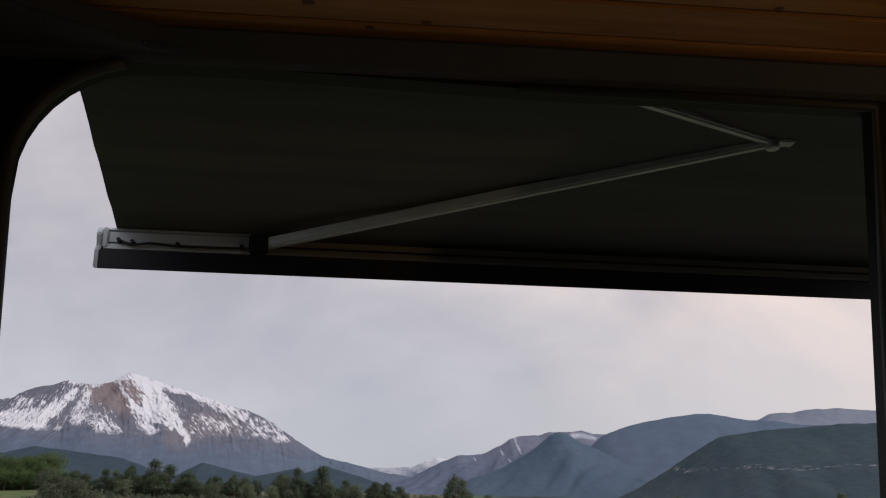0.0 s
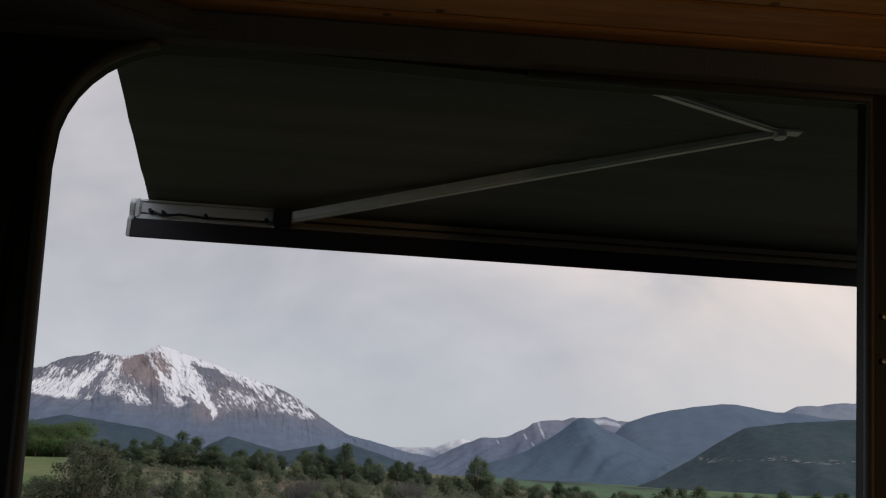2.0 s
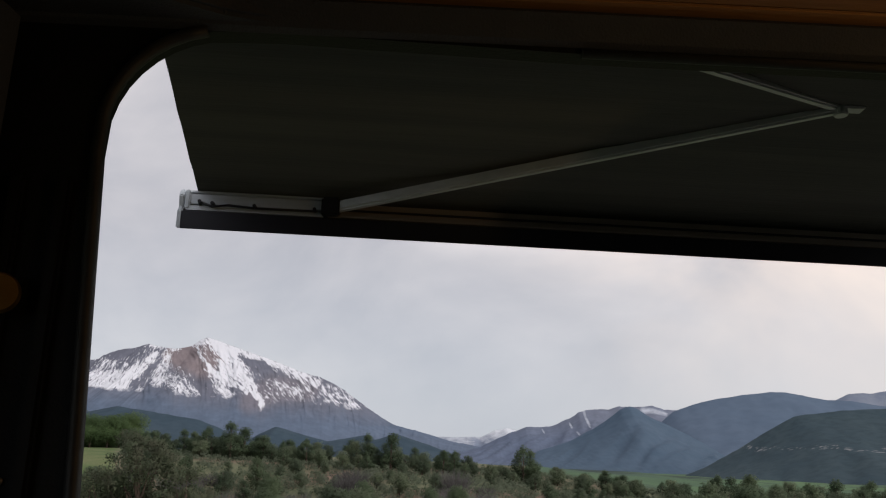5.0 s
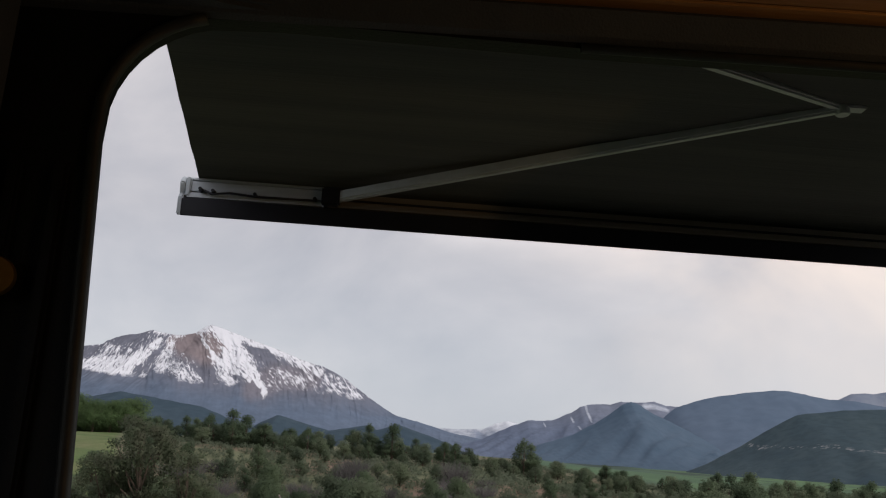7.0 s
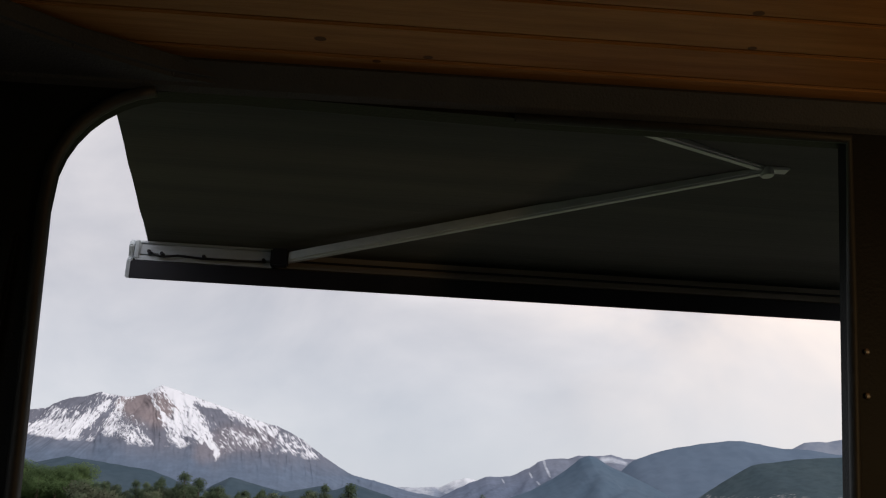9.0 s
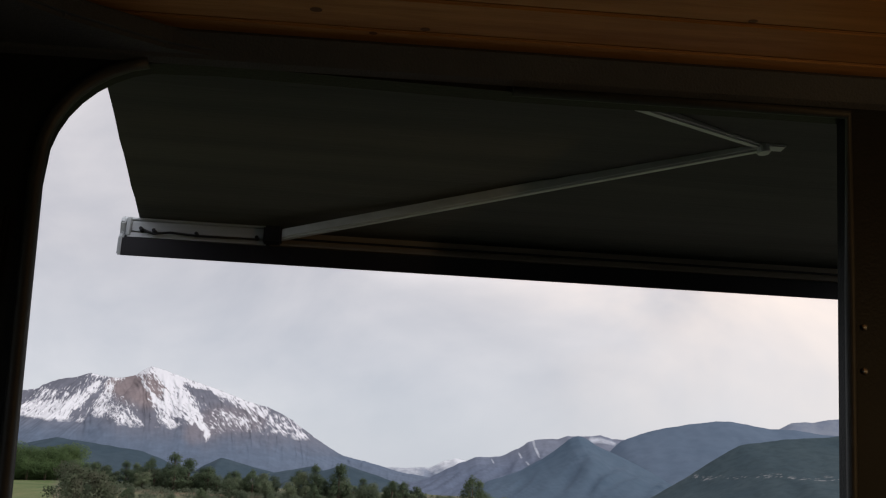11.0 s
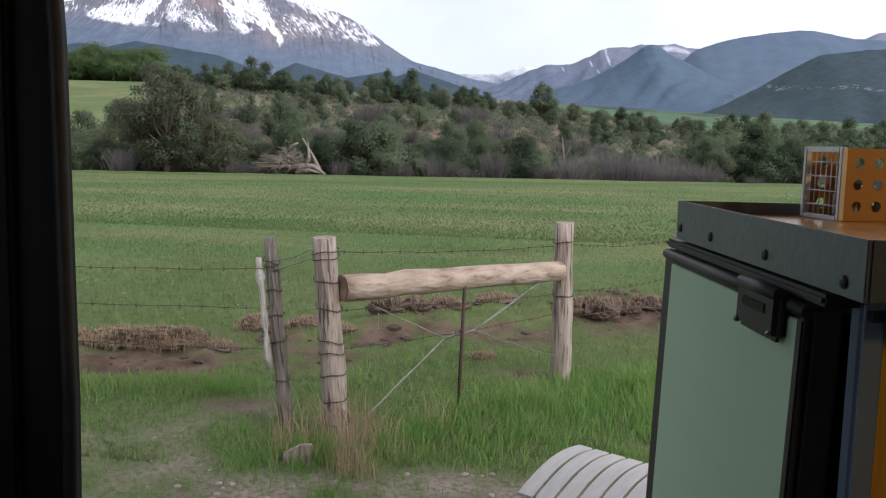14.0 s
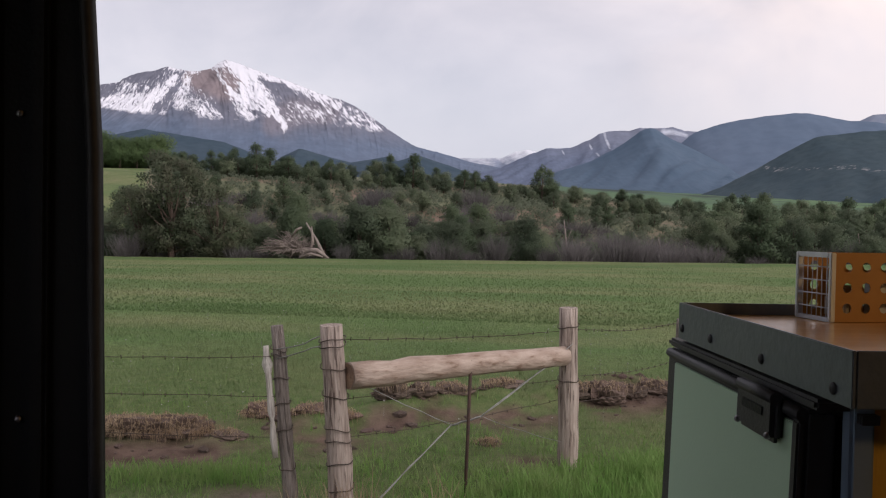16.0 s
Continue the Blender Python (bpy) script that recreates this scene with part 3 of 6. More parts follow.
# the snowy mountain's own map: u runs along the range, v down from the sky, both about 1.42 m to the unit
SNOWLINE = ([-300, 66, 150, 330, 362, 450, 500, 600, 660, 740, 800, 900, 1050, 1179, 1300], [300, 302, 322, 336, 318, 350, 360, 366, 360, 402, 380, 388, 402, 420, 430])
SNOWFIELDS = [
    # (amount, line of u, v, half width)
    (0.70, [(500, 180, 8), (548, 160, 12), (580, 172, 17), (640, 194, 15), (700, 212, 12), (770, 234, 8)]),           # cap under the crest
    (0.80, [(572, 172, 18), (620, 232, 34), (670, 285, 30), (712, 335, 17), (738, 362, 8), (742, 402, 10)]),          # the great couloir
    (0.60, [(514, 188, 4), (546, 240, 6), (585, 272, 8), (640, 308, 9), (690, 342, 6)]),                              # thin couloir
    (0.55, [(550, 262, 14), (590, 300, 20), (630, 345, 20)]),
    (0.70, [(775, 235, 9), (830, 260, 17), (890, 283, 19), (925, 312, 13)]),                                          # shoulder snow
    (0.42, [(785, 302, 16), (840, 328, 20), (880, 345, 10)]),
    (0.36, [(960, 330, 14), (1010, 368, 22), (1070, 398, 14)]),
    (0.60, [(452, 192, 8), (415, 222, 14), (392, 270, 20), (378, 308, 18)]),                                          # gully beside the red face
    (0.40, [(430, 300, 24), (480, 330, 26), (520, 345, 16)]),
    (0.72, [(100, 300, 16), (180, 290, 26), (260, 290, 28), (310, 270, 24), (345, 235, 12), (372, 200, 6)]),          # the high basin
    (0.55, [(180, 318, 12), (260, 325, 12), (345, 332, 8)]),
    (0.50, [(355, 180, 6), (410, 188, 9), (440, 192, 6)]),
    (0.45, [(190, 240, 12), (240, 238, 12)]),
]
ROCKS = [
    (0.85, [(430, 205, 8), (470, 215, 34), (520, 258, 26), (560, 330, 22)]),                                          # the red face
    (0.55, [(552, 180, 8), (572, 210, 13), (590, 240, 10)]),
    (0.70, [(660, 214, 6), (730, 248, 18), (790, 282, 16), (850, 312, 10)]),                                          # dark buttress
    (0.55, [(640, 300, 7), (690, 345, 15), (720, 390, 16)]),
    (0.55, [(200, 208, 14), (290, 196, 14), (335, 188, 8)]),
    (0.60, [(300, 310, 14), (330, 290, 12), (362, 250, 9)]),
    (0.45, [(70, 260, 18), (130, 240, 12)]),
]


def peak_cover(x, y, z):
    """(snow, scree, high) at a point of the mountain."""
    k = 4200 / y
    x, z = x * k, 2 + (z - 2) * k
    u, v = 0.7055 * x + 0.0205 * z + 1534.1, 0.0164 * x - 0.7083 * z + 542.5
    if v > 450:
        return -0.9, 0.0, 0.0
    wu = u + 9 * noise.noise((u * 0.02, v * 0.02, 4.0)) + 4 * noise.noise((u * 0.06, v * 0.06, 7.0))
    wv = v + 7 * noise.noise((u * 0.02, v * 0.02, 9.0)) + 3 * noise.noise((u * 0.06, v * 0.06, 2.0))
    right = smoothstep(405, 455, u)
    across = (wu - 0.75 * wv) * right + (wu + 0.45 * wv) * (1 - right)
    streak = 0.6 * noise.noise((across * 0.05, wv * 0.012, 1.0)) + 0.9 * noise.noise((across * 0.13, wv * 0.035, 3.0)) + 1.3 * noise.noise((across * 0.30, wv * 0.08, 6.0)) + 0.8 * noise.noise((across * 0.55, wv * 0.16, 9.0))
    patch = noise.noise((u * 0.045, v * 0.07, 12.0)) + 0.6 * noise.noise((u * 0.11, v * 0.15, 15.0))
    line = lerp_list(*SNOWLINE, u) + 10 * noise.noise((u * 0.03, 0.0, 5.0))
    s = -0.34 + 0.72 * streak + 0.26 * patch
    for amount, points in SNOWFIELDS:
        s += 1.15 * amount * smoothstep(-0.7, 0.6, near_line(wu, wv, points))
    for amount, points in ROCKS:
        s -= 0.74 * amount * smoothstep(-0.7, 0.6, near_line(wu, wv, points))
    below = smoothstep(line - 20, line + 26, v + 12 * streak)
    s = s * (1 - below) - 0.9 * below
    scree = smoothstep(-0.9, 0.3, near_line(wu, wv, [(425, 210, 20), (480, 215, 42), (540, 230, 44), (590, 225, 22)])) * (1 - smoothstep(290, 360, v))
    scree = max(scree, 0.35 * smoothstep(-0.8, 0.4, near_line(wu, wv, [(700, 370, 30), (780, 330, 40), (900, 330, 30)])))
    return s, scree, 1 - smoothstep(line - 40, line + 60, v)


def peak_mesh():
    """The snowy mountain: a crest with gullied faces that fall towards the valley."""
    xs = [-3400, -2700, -2300, -2093, -2031, -1939, -1918, -1848, -1763, -1699, -1656, -1563, -1521, -1486, -1451, -1412, -1380, -1308, -1208, -1108, -1051, -965, -901, -851,
          -790, -730, -651, -573, -496, -406, -341, -284, -213, -60, 200]
    zs = [130, 240, 330, 367, 389, 403, 420, 447, 459, 479, 466, 457, 462, 470, 497, 514, 505, 481, 447, 417, 395, 362, 342, 331, 304, 271, 215, 163, 119, 97, 82, 64, 47, 23, -30]
    nx, ns, foot, depth = 900, 170, -55.0, 4200.0
    verts, faces, cover = [], [], []
    for i in range(nx + 1):
        x = -2350 + 2550 * i / nx
        crest = lerp_list(xs, zs, x) + 5 + 2.5 * noise.noise((x * 0.03, 1.3, 0)) + 1.5 * noise.noise((x * 0.09, 1.3, 2))
        for j in range(-6, ns + 1):
            s = (j / ns) ** 1.35 if j > 0 else j / ns
            if j < 0:
                verts.append((x, depth - s * 9000, crest + s * 9000 * 0.8))
                cover.append((-0.3, 0, 1))
                continue
            z = crest + (foot - crest) * s ** 0.92
            y = depth - s * 900
            hang = smoothstep(0.0, 0.12, s) * (1 - 0.8 * smoothstep(0.35, 0.6, s))
            lean = 0.75 if x > -1560 else -0.45
            q = x + lean * (z - crest)
            y += hang * (42 * abs(noise.noise((q * 0.009, z * 0.002, 1.0))) + 24 * abs(noise.noise((q * 0.024, z * 0.006, 5.0))) + 9 * noise.noise((q * 0.07, z * 0.03, 8.0)))
            verts.append((x, y, z))
            cover.append(peak_cover(x, y, z))
    row = ns + 7
    for i in range(nx):
        for j in range(row - 1):
            a = i * row + j
            faces.append((a, a + row, a + row + 1, a + 1))
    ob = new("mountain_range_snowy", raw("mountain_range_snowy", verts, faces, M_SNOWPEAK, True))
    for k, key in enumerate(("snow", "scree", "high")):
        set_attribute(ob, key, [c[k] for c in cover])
    tagged(ob, "snow-streaked rocky mountain with a red-brown face and a broad peak", "mountain", kind="structure")


peak_mesh()
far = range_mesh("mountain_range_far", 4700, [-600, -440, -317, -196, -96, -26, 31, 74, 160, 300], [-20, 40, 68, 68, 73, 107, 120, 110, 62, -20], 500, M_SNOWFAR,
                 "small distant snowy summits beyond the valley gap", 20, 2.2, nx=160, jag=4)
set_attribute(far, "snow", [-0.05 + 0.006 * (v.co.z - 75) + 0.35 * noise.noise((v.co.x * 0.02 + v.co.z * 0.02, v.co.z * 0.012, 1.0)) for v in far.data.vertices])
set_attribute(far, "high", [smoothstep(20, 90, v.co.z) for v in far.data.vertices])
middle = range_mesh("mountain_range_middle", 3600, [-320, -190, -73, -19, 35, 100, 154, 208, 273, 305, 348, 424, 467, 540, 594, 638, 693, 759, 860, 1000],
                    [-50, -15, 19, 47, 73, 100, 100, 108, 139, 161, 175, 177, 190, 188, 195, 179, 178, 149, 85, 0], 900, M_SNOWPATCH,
                    "ridge with thin veins of snow, tinted blue-grey for haze", 26, 3.7, nx=260, jag=3)
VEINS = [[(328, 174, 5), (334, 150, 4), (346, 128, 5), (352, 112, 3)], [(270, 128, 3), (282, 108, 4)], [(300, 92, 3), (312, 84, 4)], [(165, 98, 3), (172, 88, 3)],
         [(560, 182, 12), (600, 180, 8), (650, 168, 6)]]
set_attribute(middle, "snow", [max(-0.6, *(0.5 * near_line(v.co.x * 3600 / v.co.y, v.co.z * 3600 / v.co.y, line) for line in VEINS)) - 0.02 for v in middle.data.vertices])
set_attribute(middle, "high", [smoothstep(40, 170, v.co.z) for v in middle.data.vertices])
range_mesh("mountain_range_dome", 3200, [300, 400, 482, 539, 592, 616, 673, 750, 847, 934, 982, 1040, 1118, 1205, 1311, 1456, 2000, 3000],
           [-50, -20, 41, 100, 150, 161, 183, 203, 219, 230, 230, 221, 206, 204, 187, 185, 150, 60], 1000, M_DOME, "broad rounded mountain tinted blue for haze", 15, 4.1, nx=200, jag=2)
range_mesh("mountain_range_pale", 4000, [1180, 1326, 1434, 1505, 1590, 1686, 1818, 2300, 3000], [150, 226, 253, 288, 289, 303, 308, 270, 120], 600, M_FARHAZE,
           "far ridge touched with snow, paled for haze", 12, 5.3, nx=120, jag=3)
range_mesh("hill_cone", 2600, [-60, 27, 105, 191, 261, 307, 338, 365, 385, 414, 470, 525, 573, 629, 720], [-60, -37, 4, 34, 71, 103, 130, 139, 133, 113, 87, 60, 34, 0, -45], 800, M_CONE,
           "wooded cone-shaped hill tinted blue-green for haze", 13, 6.1, nx=160, jag=1.5)
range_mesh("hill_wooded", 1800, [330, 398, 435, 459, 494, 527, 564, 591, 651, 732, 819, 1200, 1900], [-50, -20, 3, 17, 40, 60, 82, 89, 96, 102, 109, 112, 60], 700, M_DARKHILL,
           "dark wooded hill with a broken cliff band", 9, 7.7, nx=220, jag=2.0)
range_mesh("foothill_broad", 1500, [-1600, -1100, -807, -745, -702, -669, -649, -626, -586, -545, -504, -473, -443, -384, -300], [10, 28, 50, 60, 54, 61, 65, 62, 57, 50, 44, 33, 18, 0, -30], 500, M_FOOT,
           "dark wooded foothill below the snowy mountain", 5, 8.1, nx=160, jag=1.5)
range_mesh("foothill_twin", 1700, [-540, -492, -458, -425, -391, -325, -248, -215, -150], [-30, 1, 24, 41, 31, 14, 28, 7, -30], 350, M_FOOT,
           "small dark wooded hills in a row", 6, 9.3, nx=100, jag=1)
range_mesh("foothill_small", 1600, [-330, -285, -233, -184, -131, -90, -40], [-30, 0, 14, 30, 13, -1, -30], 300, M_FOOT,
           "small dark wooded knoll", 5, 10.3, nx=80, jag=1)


# ---- the van's shell ----
U0, U1, V0, V1 = -1.30, 2.30, -0.55, 1.60      # inside faces
ZF, ZC = 0.80, 2.82                            # floor and ceiling
W1 = 1.637                                      # outer face of the open side


def shell():
    # the open side: a wall with a doorway, round at one upper corner
    hole = [(-0.43, 0.82), (-0.425, 1.5), (-0.433, 2.0), (-0.453, 2.35), (-0.464, 2.55)]
    for k in range(1, 9):
        a = math.pi - k * math.pi / 18
        hole.append((-0.283 + 0.181 * math.cos(a), 2.582 + 0.185 * math.sin(a)))
    hole += [(-0.2, 2.768), (0.3, 2.755), (0.915, 2.752), (0.871, 2.413), (0.829, 2.085), (0.797, 1.868), (0.745, 1.5), (0.70, 0.82)]
    outer = [(U0 - 0.1, -0.05), (U1 + 0.1, -0.05), (U1 + 0.1, 3.02), (U0 - 0.1, 3.02)]
    bm = bmesh.new()
    loops = []
    for poly in (outer, hole):
        vs = [bm.verts.new((p[0], 1.60, p[1])) for p in poly]
        loops.append([bm.edges.new((vs[i], vs[(i + 1) % len(vs)])) for i in range(len(vs))])
    bmesh.ops.triangle_fill(bm, edges=loops[0] + loops[1], use_beauty=True)
    res = bmesh.ops.extrude_face_region(bm, geom=bm.faces[:])
    bmesh.ops.translate(bm, verts=[v for v in res["geom"] if isinstance(v, bmesh.types.BMVert)], vec=(0, W1 - 1.60, 0))
    bmesh.ops.recalc_face_normals(bm, faces=bm.faces[:])
    wall = solid("wall_door_side", bm, M_BLACK, "black van side wall with an open doorway, rounded upper corner", "wall", "structure", m=VAN)
    # a rubber seal runs up the edge of the doorway, with a pressed rib beside it
    seal = tube([(p[0] + 0.0, 1.598, p[1]) for p in hole[:13]], 0.011, 8)
    ob = new("door_seal", mesh_of("door_seal", seal, M_PLASTIC))
    ob.parent = wall
    tagged(ob, "black rubber door seal")
    seal2 = tube([(p[0], 1.598, p[1]) for p in hole[14:20]], 0.009, 8)
    ob = new("door_seal", mesh_of("door_seal", seal2, M_PLASTIC))
    ob.parent = wall
    for k, u in enumerate((-0.505, -0.575)):
        rib = box(u - 0.012, u + 0.012, 1.585, 1.602, 0.85, 2.50, 0.005)
        ob = new("rib", mesh_of("rib", rib, M_BLACK))
        ob.parent = wall
    for u, z in ((0.878, 2.284), (0.888, 2.358), (-0.535, 2.05), (-0.535, 1.62), (-0.54, 1.25), (0.2, 2.79), (0.40, 2.79), (0.62, 2.79), (-0.1, 2.79)):
        bm = bmesh.new()
        bmesh.ops.create_uvsphere(bm, u_segments=10, v_segments=6, radius=0.0055, matrix=Matrix.Translation((u, 1.597, z)) @ Matrix.Diagonal((1, 0.5, 1, 1)))
        ob = new("screw", mesh_of("screw", bm, M_SCREW))
        ob.parent = wall
    solid("wall_rear_side", box(U0 - 0.1, U1 + 0.1, V0 - 0.06, V0, 0.0, 3.02), M_LINER, "dark lined van wall", "wall", "structure", m=VAN)
    # unseen opening, added so that sky light reaches the fridge door
    bm = box(U0 - 0.06, U0, V0 + 0.002, 1.598, 0.0, 1.55)
    bm = box(U0 - 0.06, U0, V0 + 0.002, 1.598, 2.45, 3.0, 0, bm)
    bm = box(U0 - 0.06, U0, V0 + 0.002, -0.40, 1.55, 2.45, 0, bm)
    bm = box(U0 - 0.06, U0, 1.25, 1.598, 1.55, 2.45, 0, bm)
    solid("wall_front_end", bm, M_LINER, "dark lined van end wall with an unseen opening added for sky light", "wall", "structure", m=VAN)
    solid("wall_back_end", box(U1, U1 + 0.06, V0 + 0.002, 1.598, 0.0, 3.0), M_LINER, "dark lined van end wall", "wall", "structure", m=VAN)
    solid("floor", box(U0 + 0.002, U1 - 0.002, V0 + 0.002, 1.598, ZF - 0.05, ZF), M_LINER, "dark van floor", "floor", "structure", m=VAN)
    solid("roof", box(U0 - 0.1, U1 + 0.1, V0 - 0.06, W1, 3.022, 3.06, 0.01), M_BLACK, "black van roof", "roof", "structure", m=VAN)
    # the ceiling: tongue and groove boards, with a dark groove between each
    bm = None
    v, first = 1.598, True
    rnd = random.Random(4)
    while v > V0 + 0.01:
        w = 0.062 if first else 0.095
        first = False
        a = max(V0 + 0.002, v - w + 0.006)
        bm = box(U0 + 0.003, U1 - 0.003, a, v, ZC + rnd.uniform(0, 0.0015), ZC + 0.014, 0.003, bm)
        v -= w
    ceil = solid("ceiling", bm, M_PLANK, "pine tongue-and-groove board ceiling lit warm", "ceiling", "structure", m=VAN)
    solid("ceiling_backing", box(U0 + 0.002, U1 - 0.002, V0 + 0.002, 1.598, ZC + 0.016, ZC + 0.03), M_LINER, "dark backing behind the ceiling boards", "ceiling", "structure", m=VAN)
    # knots in the boards
    for k in range(26):
        u, v = rnd.uniform(-0.7, 1.5), rnd.uniform(0.9, 1.55)
        bm = bmesh.new()
        bmesh.ops.create_circle(bm, cap_ends=True, segments=10, radius=rnd.uniform(0.004, 0.009), matrix=Matrix.Translation((u, v, ZC - 0.0006)) @ Matrix.Diagonal((1.5, 1, 1, 1)))
        ob = new("knot", mesh_of("knot", bm, M_KNOT))
        ob.parent = ceil
    # header trim between boards and doorway
    poly = [(1.599, 2.765), (1.599, 2.818), (1.572, 2.818), (1.560, 2.806), (1.585, 2.77)]
    solid("header_trim", prism(poly, "x", U0 + 0.01, U1 - 0.01), M_LINER, "dark trim over the doorway", "trim", "structure", m=VAN)
    # corner gusset: a dark moulded panel that curves down from the ceiling to the pillar
    pts = [(-1.29, 0.9), (-0.75, 1.25), (-0.55, 1.40), (-0.42, 1.49), (-0.28, 1.558), (-0.1, 1.597), (-1.29, 1.597)]
    solid("corner_panel", prism(pts, "z", 2.775, 2.817, 0.008), M_LINER, "dark moulded panel in the upper corner of the van", "trim", "structure", m=VAN)
    solid("pillar_trim", prism([(-1.29, 1.30), (-1.29, 1.584), (-0.60, 1.584), (-0.62, 1.50), (-0.80, 1.38)], "z", ZF + 0.002, 2.77, 0.01), M_LINER,
          "dark padded pillar trim beside the doorway", "trim", "structure", m=VAN)


shell()


def hook_ring():
    t = thing("coat_hook", (-0.562, 1.565, 2.31), "round brass hook plate on the dark pillar", "hook", m=VAN)
    bm = bmesh.new()
    bmesh.ops.create_cone(bm, cap_ends=True, segments=24, radius1=0.031, radius2=0.027, depth=0.01, matrix=Matrix.Translation((-0.562, 1.56, 2.31)) @ Matrix.Rotation(radians(20), 4, "Z") @ Matrix.Rotation(radians(90), 4, "X"))
    part("plate", bm, M_BRASS, t)
    part("hook", tube([(-0.564, 1.555, 2.318), (-0.559, 1.535, 2.312), (-0.558, 1.53, 2.302), (-0.56, 1.54, 2.294)], 0.0055, 8), M_PLASTIC, t, "dark hook")


hook_ring()


# ---- awning on the van's side ----
def awning():
    def cz(v):
        return 2.98 - 0.235 * (v - 2.185)
    RS = -0.0202                                    # the whole awning droops along its length
    ua, ub = -0.59, 3.4
    t = thing("awning", (0.0, 1.72, 2.9), "half-opened dark grey van awning with folding aluminium arms", "awning", m=VAN)

    def dr(u):
        return RS * (u - ua)
    # fabric: a thin sheet with a slight sag and faint ribs
    bm = bmesh.new()
    nu, nv = 60, 14
    for side in (0, 1):
        grid = []
        for i in range(nu + 1):
            u = ua + 0.035 + (ub - ua - 0.07) * i / nu
            row = []
            for j in range(nv + 1):
                v = 1.76 + (2.70 - 1.76) * j / nv
                sag = -0.012 * math.sin(math.pi * j / nv) + 0.003 * math.sin(j * 2.2 + 0.3 * math.sin(u * 3))
                row.append(bm.verts.new((u + (0.045 * (2.70 - v) if i == 0 else 0.0), v, cz(v) + dr(u) + sag + 0.003 * side)))
            grid.append(row)
        for i in range(nu):
            for j in range(nv):
                f = bm.faces.new((grid[i][j], grid[i + 1][j], grid[i + 1][j + 1], grid[i][j + 1]))
                f.smooth = True
    part("canopy", bm, M_FABRIC, t, "dark grey awning fabric")
    # case fixed to the van's side
    case = [(1.64, 3.0), (1.64, 3.14), (1.83, 3.14), (1.85, 3.10), (1.83, 3.04), (1.76, 3.0)]
    bm = prism(case, "x", ua - 0.03, ub + 0.03, 0.006)
    for vert in bm.verts:
        vert.co.z += dr(vert.co.x)
    part("case", bm, M_DARKALU, t)

    def sloped(bm):
        for vert in bm.verts:
            vert.co.z += dr(vert.co.x)
        return bm
    # front rail: dark outer face below, open aluminium channel facing the van
    lead = part("front_rail", sloped(prism([(2.637, 2.7465), (2.637, 2.800), (2.66, 2.803), (2.70, 2.86), (2.72, 2.86), (2.72, 2.785), (2.70, 2.776)], "x", ua, ub, 0.003)), M_DARKALU, t, "dark front rail")
    part("channel", sloped(prism([(2.644, 2.804), (2.647, 2.818), (2.656, 2.819), (2.656, 2.823), (2.649, 2.824), (2.652, 2.853), (2.660, 2.855), (2.652, 2.858), (2.654, 2.864), (2.694, 2.864), (2.69, 2.804)], "x", ua + 0.012, -0.19)), M_ALU, lead, "bare aluminium channel")
    # rest of the channel: shade under the fabric is put into its brown
    part("channel_inside", sloped(prism([(2.634, 2.803), (2.636, 2.812), (2.650, 2.816), (2.656, 2.850), (2.69, 2.855), (2.69, 2.803)], "x", -0.19, ub - 0.02, 0.001)), M_LIP, lead, "channel with its shade put into a brownish colour")
    part("roller_strip", sloped(box(-0.19, ub - 0.02, 2.644, 2.656, 2.826, 2.830)), M_DARKALU, lead)
    cap = [(2.635, 2.747), (2.635, 2.80), (2.648, 2.815), (2.640, 2.845), (2.650, 2.862), (2.66, 2.868), (2.70, 2.865), (2.724, 2.862), (2.724, 2.785)]
    part("end_cap", prism(cap, "x", ua - 0.008, ua + 0.006, 0.003), M_ALU, lead, "pale plastic end cap")
    # bracket with bolts near the end
    br = part("bracket", box(ua + 0.008, ua + 0.022, 2.642, 2.66, 2.806, 2.862, 0.003), M_ALU, lead)
    for k, (u, z) in enumerate(((ua + 0.05, 2.826), (ua + 0.085, 2.822), (ua + 0.20, 2.818), (-0.225, 2.815))):
        bm = bmesh.new()
        bmesh.ops.create_cone(bm, cap_ends=True, segments=12, radius1=0.0065, radius2=0.005, depth=0.02, matrix=Matrix.Translation((u, 2.642, z)) @ Matrix.Rotation(radians(90), 4, "X"))
        part("bolt", bm, M_DARKALU, lead)
    part("link", tube([(ua + 0.05, 2.640, 2.826), (ua + 0.085, 2.636, 2.812), (ua + 0.13, 2.636, 2.818), (ua + 0.2, 2.638, 2.812), (-0.22, 2.638, 2.81)], 0.0035, 8), M_DARKALU, lead)
    # folding arm
    knee = Vector((1.034, 2.143, 2.950))
    hinge_f, hinge_r = Vector((-0.165, 2.632, 2.818)), Vector((-0.03, 1.80, 3.03))

    def bar(a, b, w, h):
        d = b - a
        bm = box(0, d.length, -w / 2, w / 2, -h / 2, h / 2, min(w, h) * 0.22)
        q = Matrix.Translation(a) @ d.to_track_quat("X", "Z").to_matrix().to_4x4()
        bmesh.ops.transform(bm, matrix=q, verts=bm.verts)
        return bm
    arm = part("front_arm", bar(hinge_f + Vector((0, 0, 0.004)), knee, 0.024, 0.030), M_ALU, t, "bare aluminium arm")
    part("rear_arm", bar(hinge_r, knee + Vector((0, 0, 0.004)), 0.022, 0.030), M_ALU, t, "bare aluminium arm")
    bm = bmesh.new()
    bmesh.ops.create_cone(bm, cap_ends=True, segments=20, radius1=0.017, radius2=0.017, depth=0.044, matrix=Matrix.Translation(knee))
    bmesh.ops.bevel(bm, geom=bm.edges[:], offset=0.003, segments=2, affect="EDGES", clamp_overlap=True)
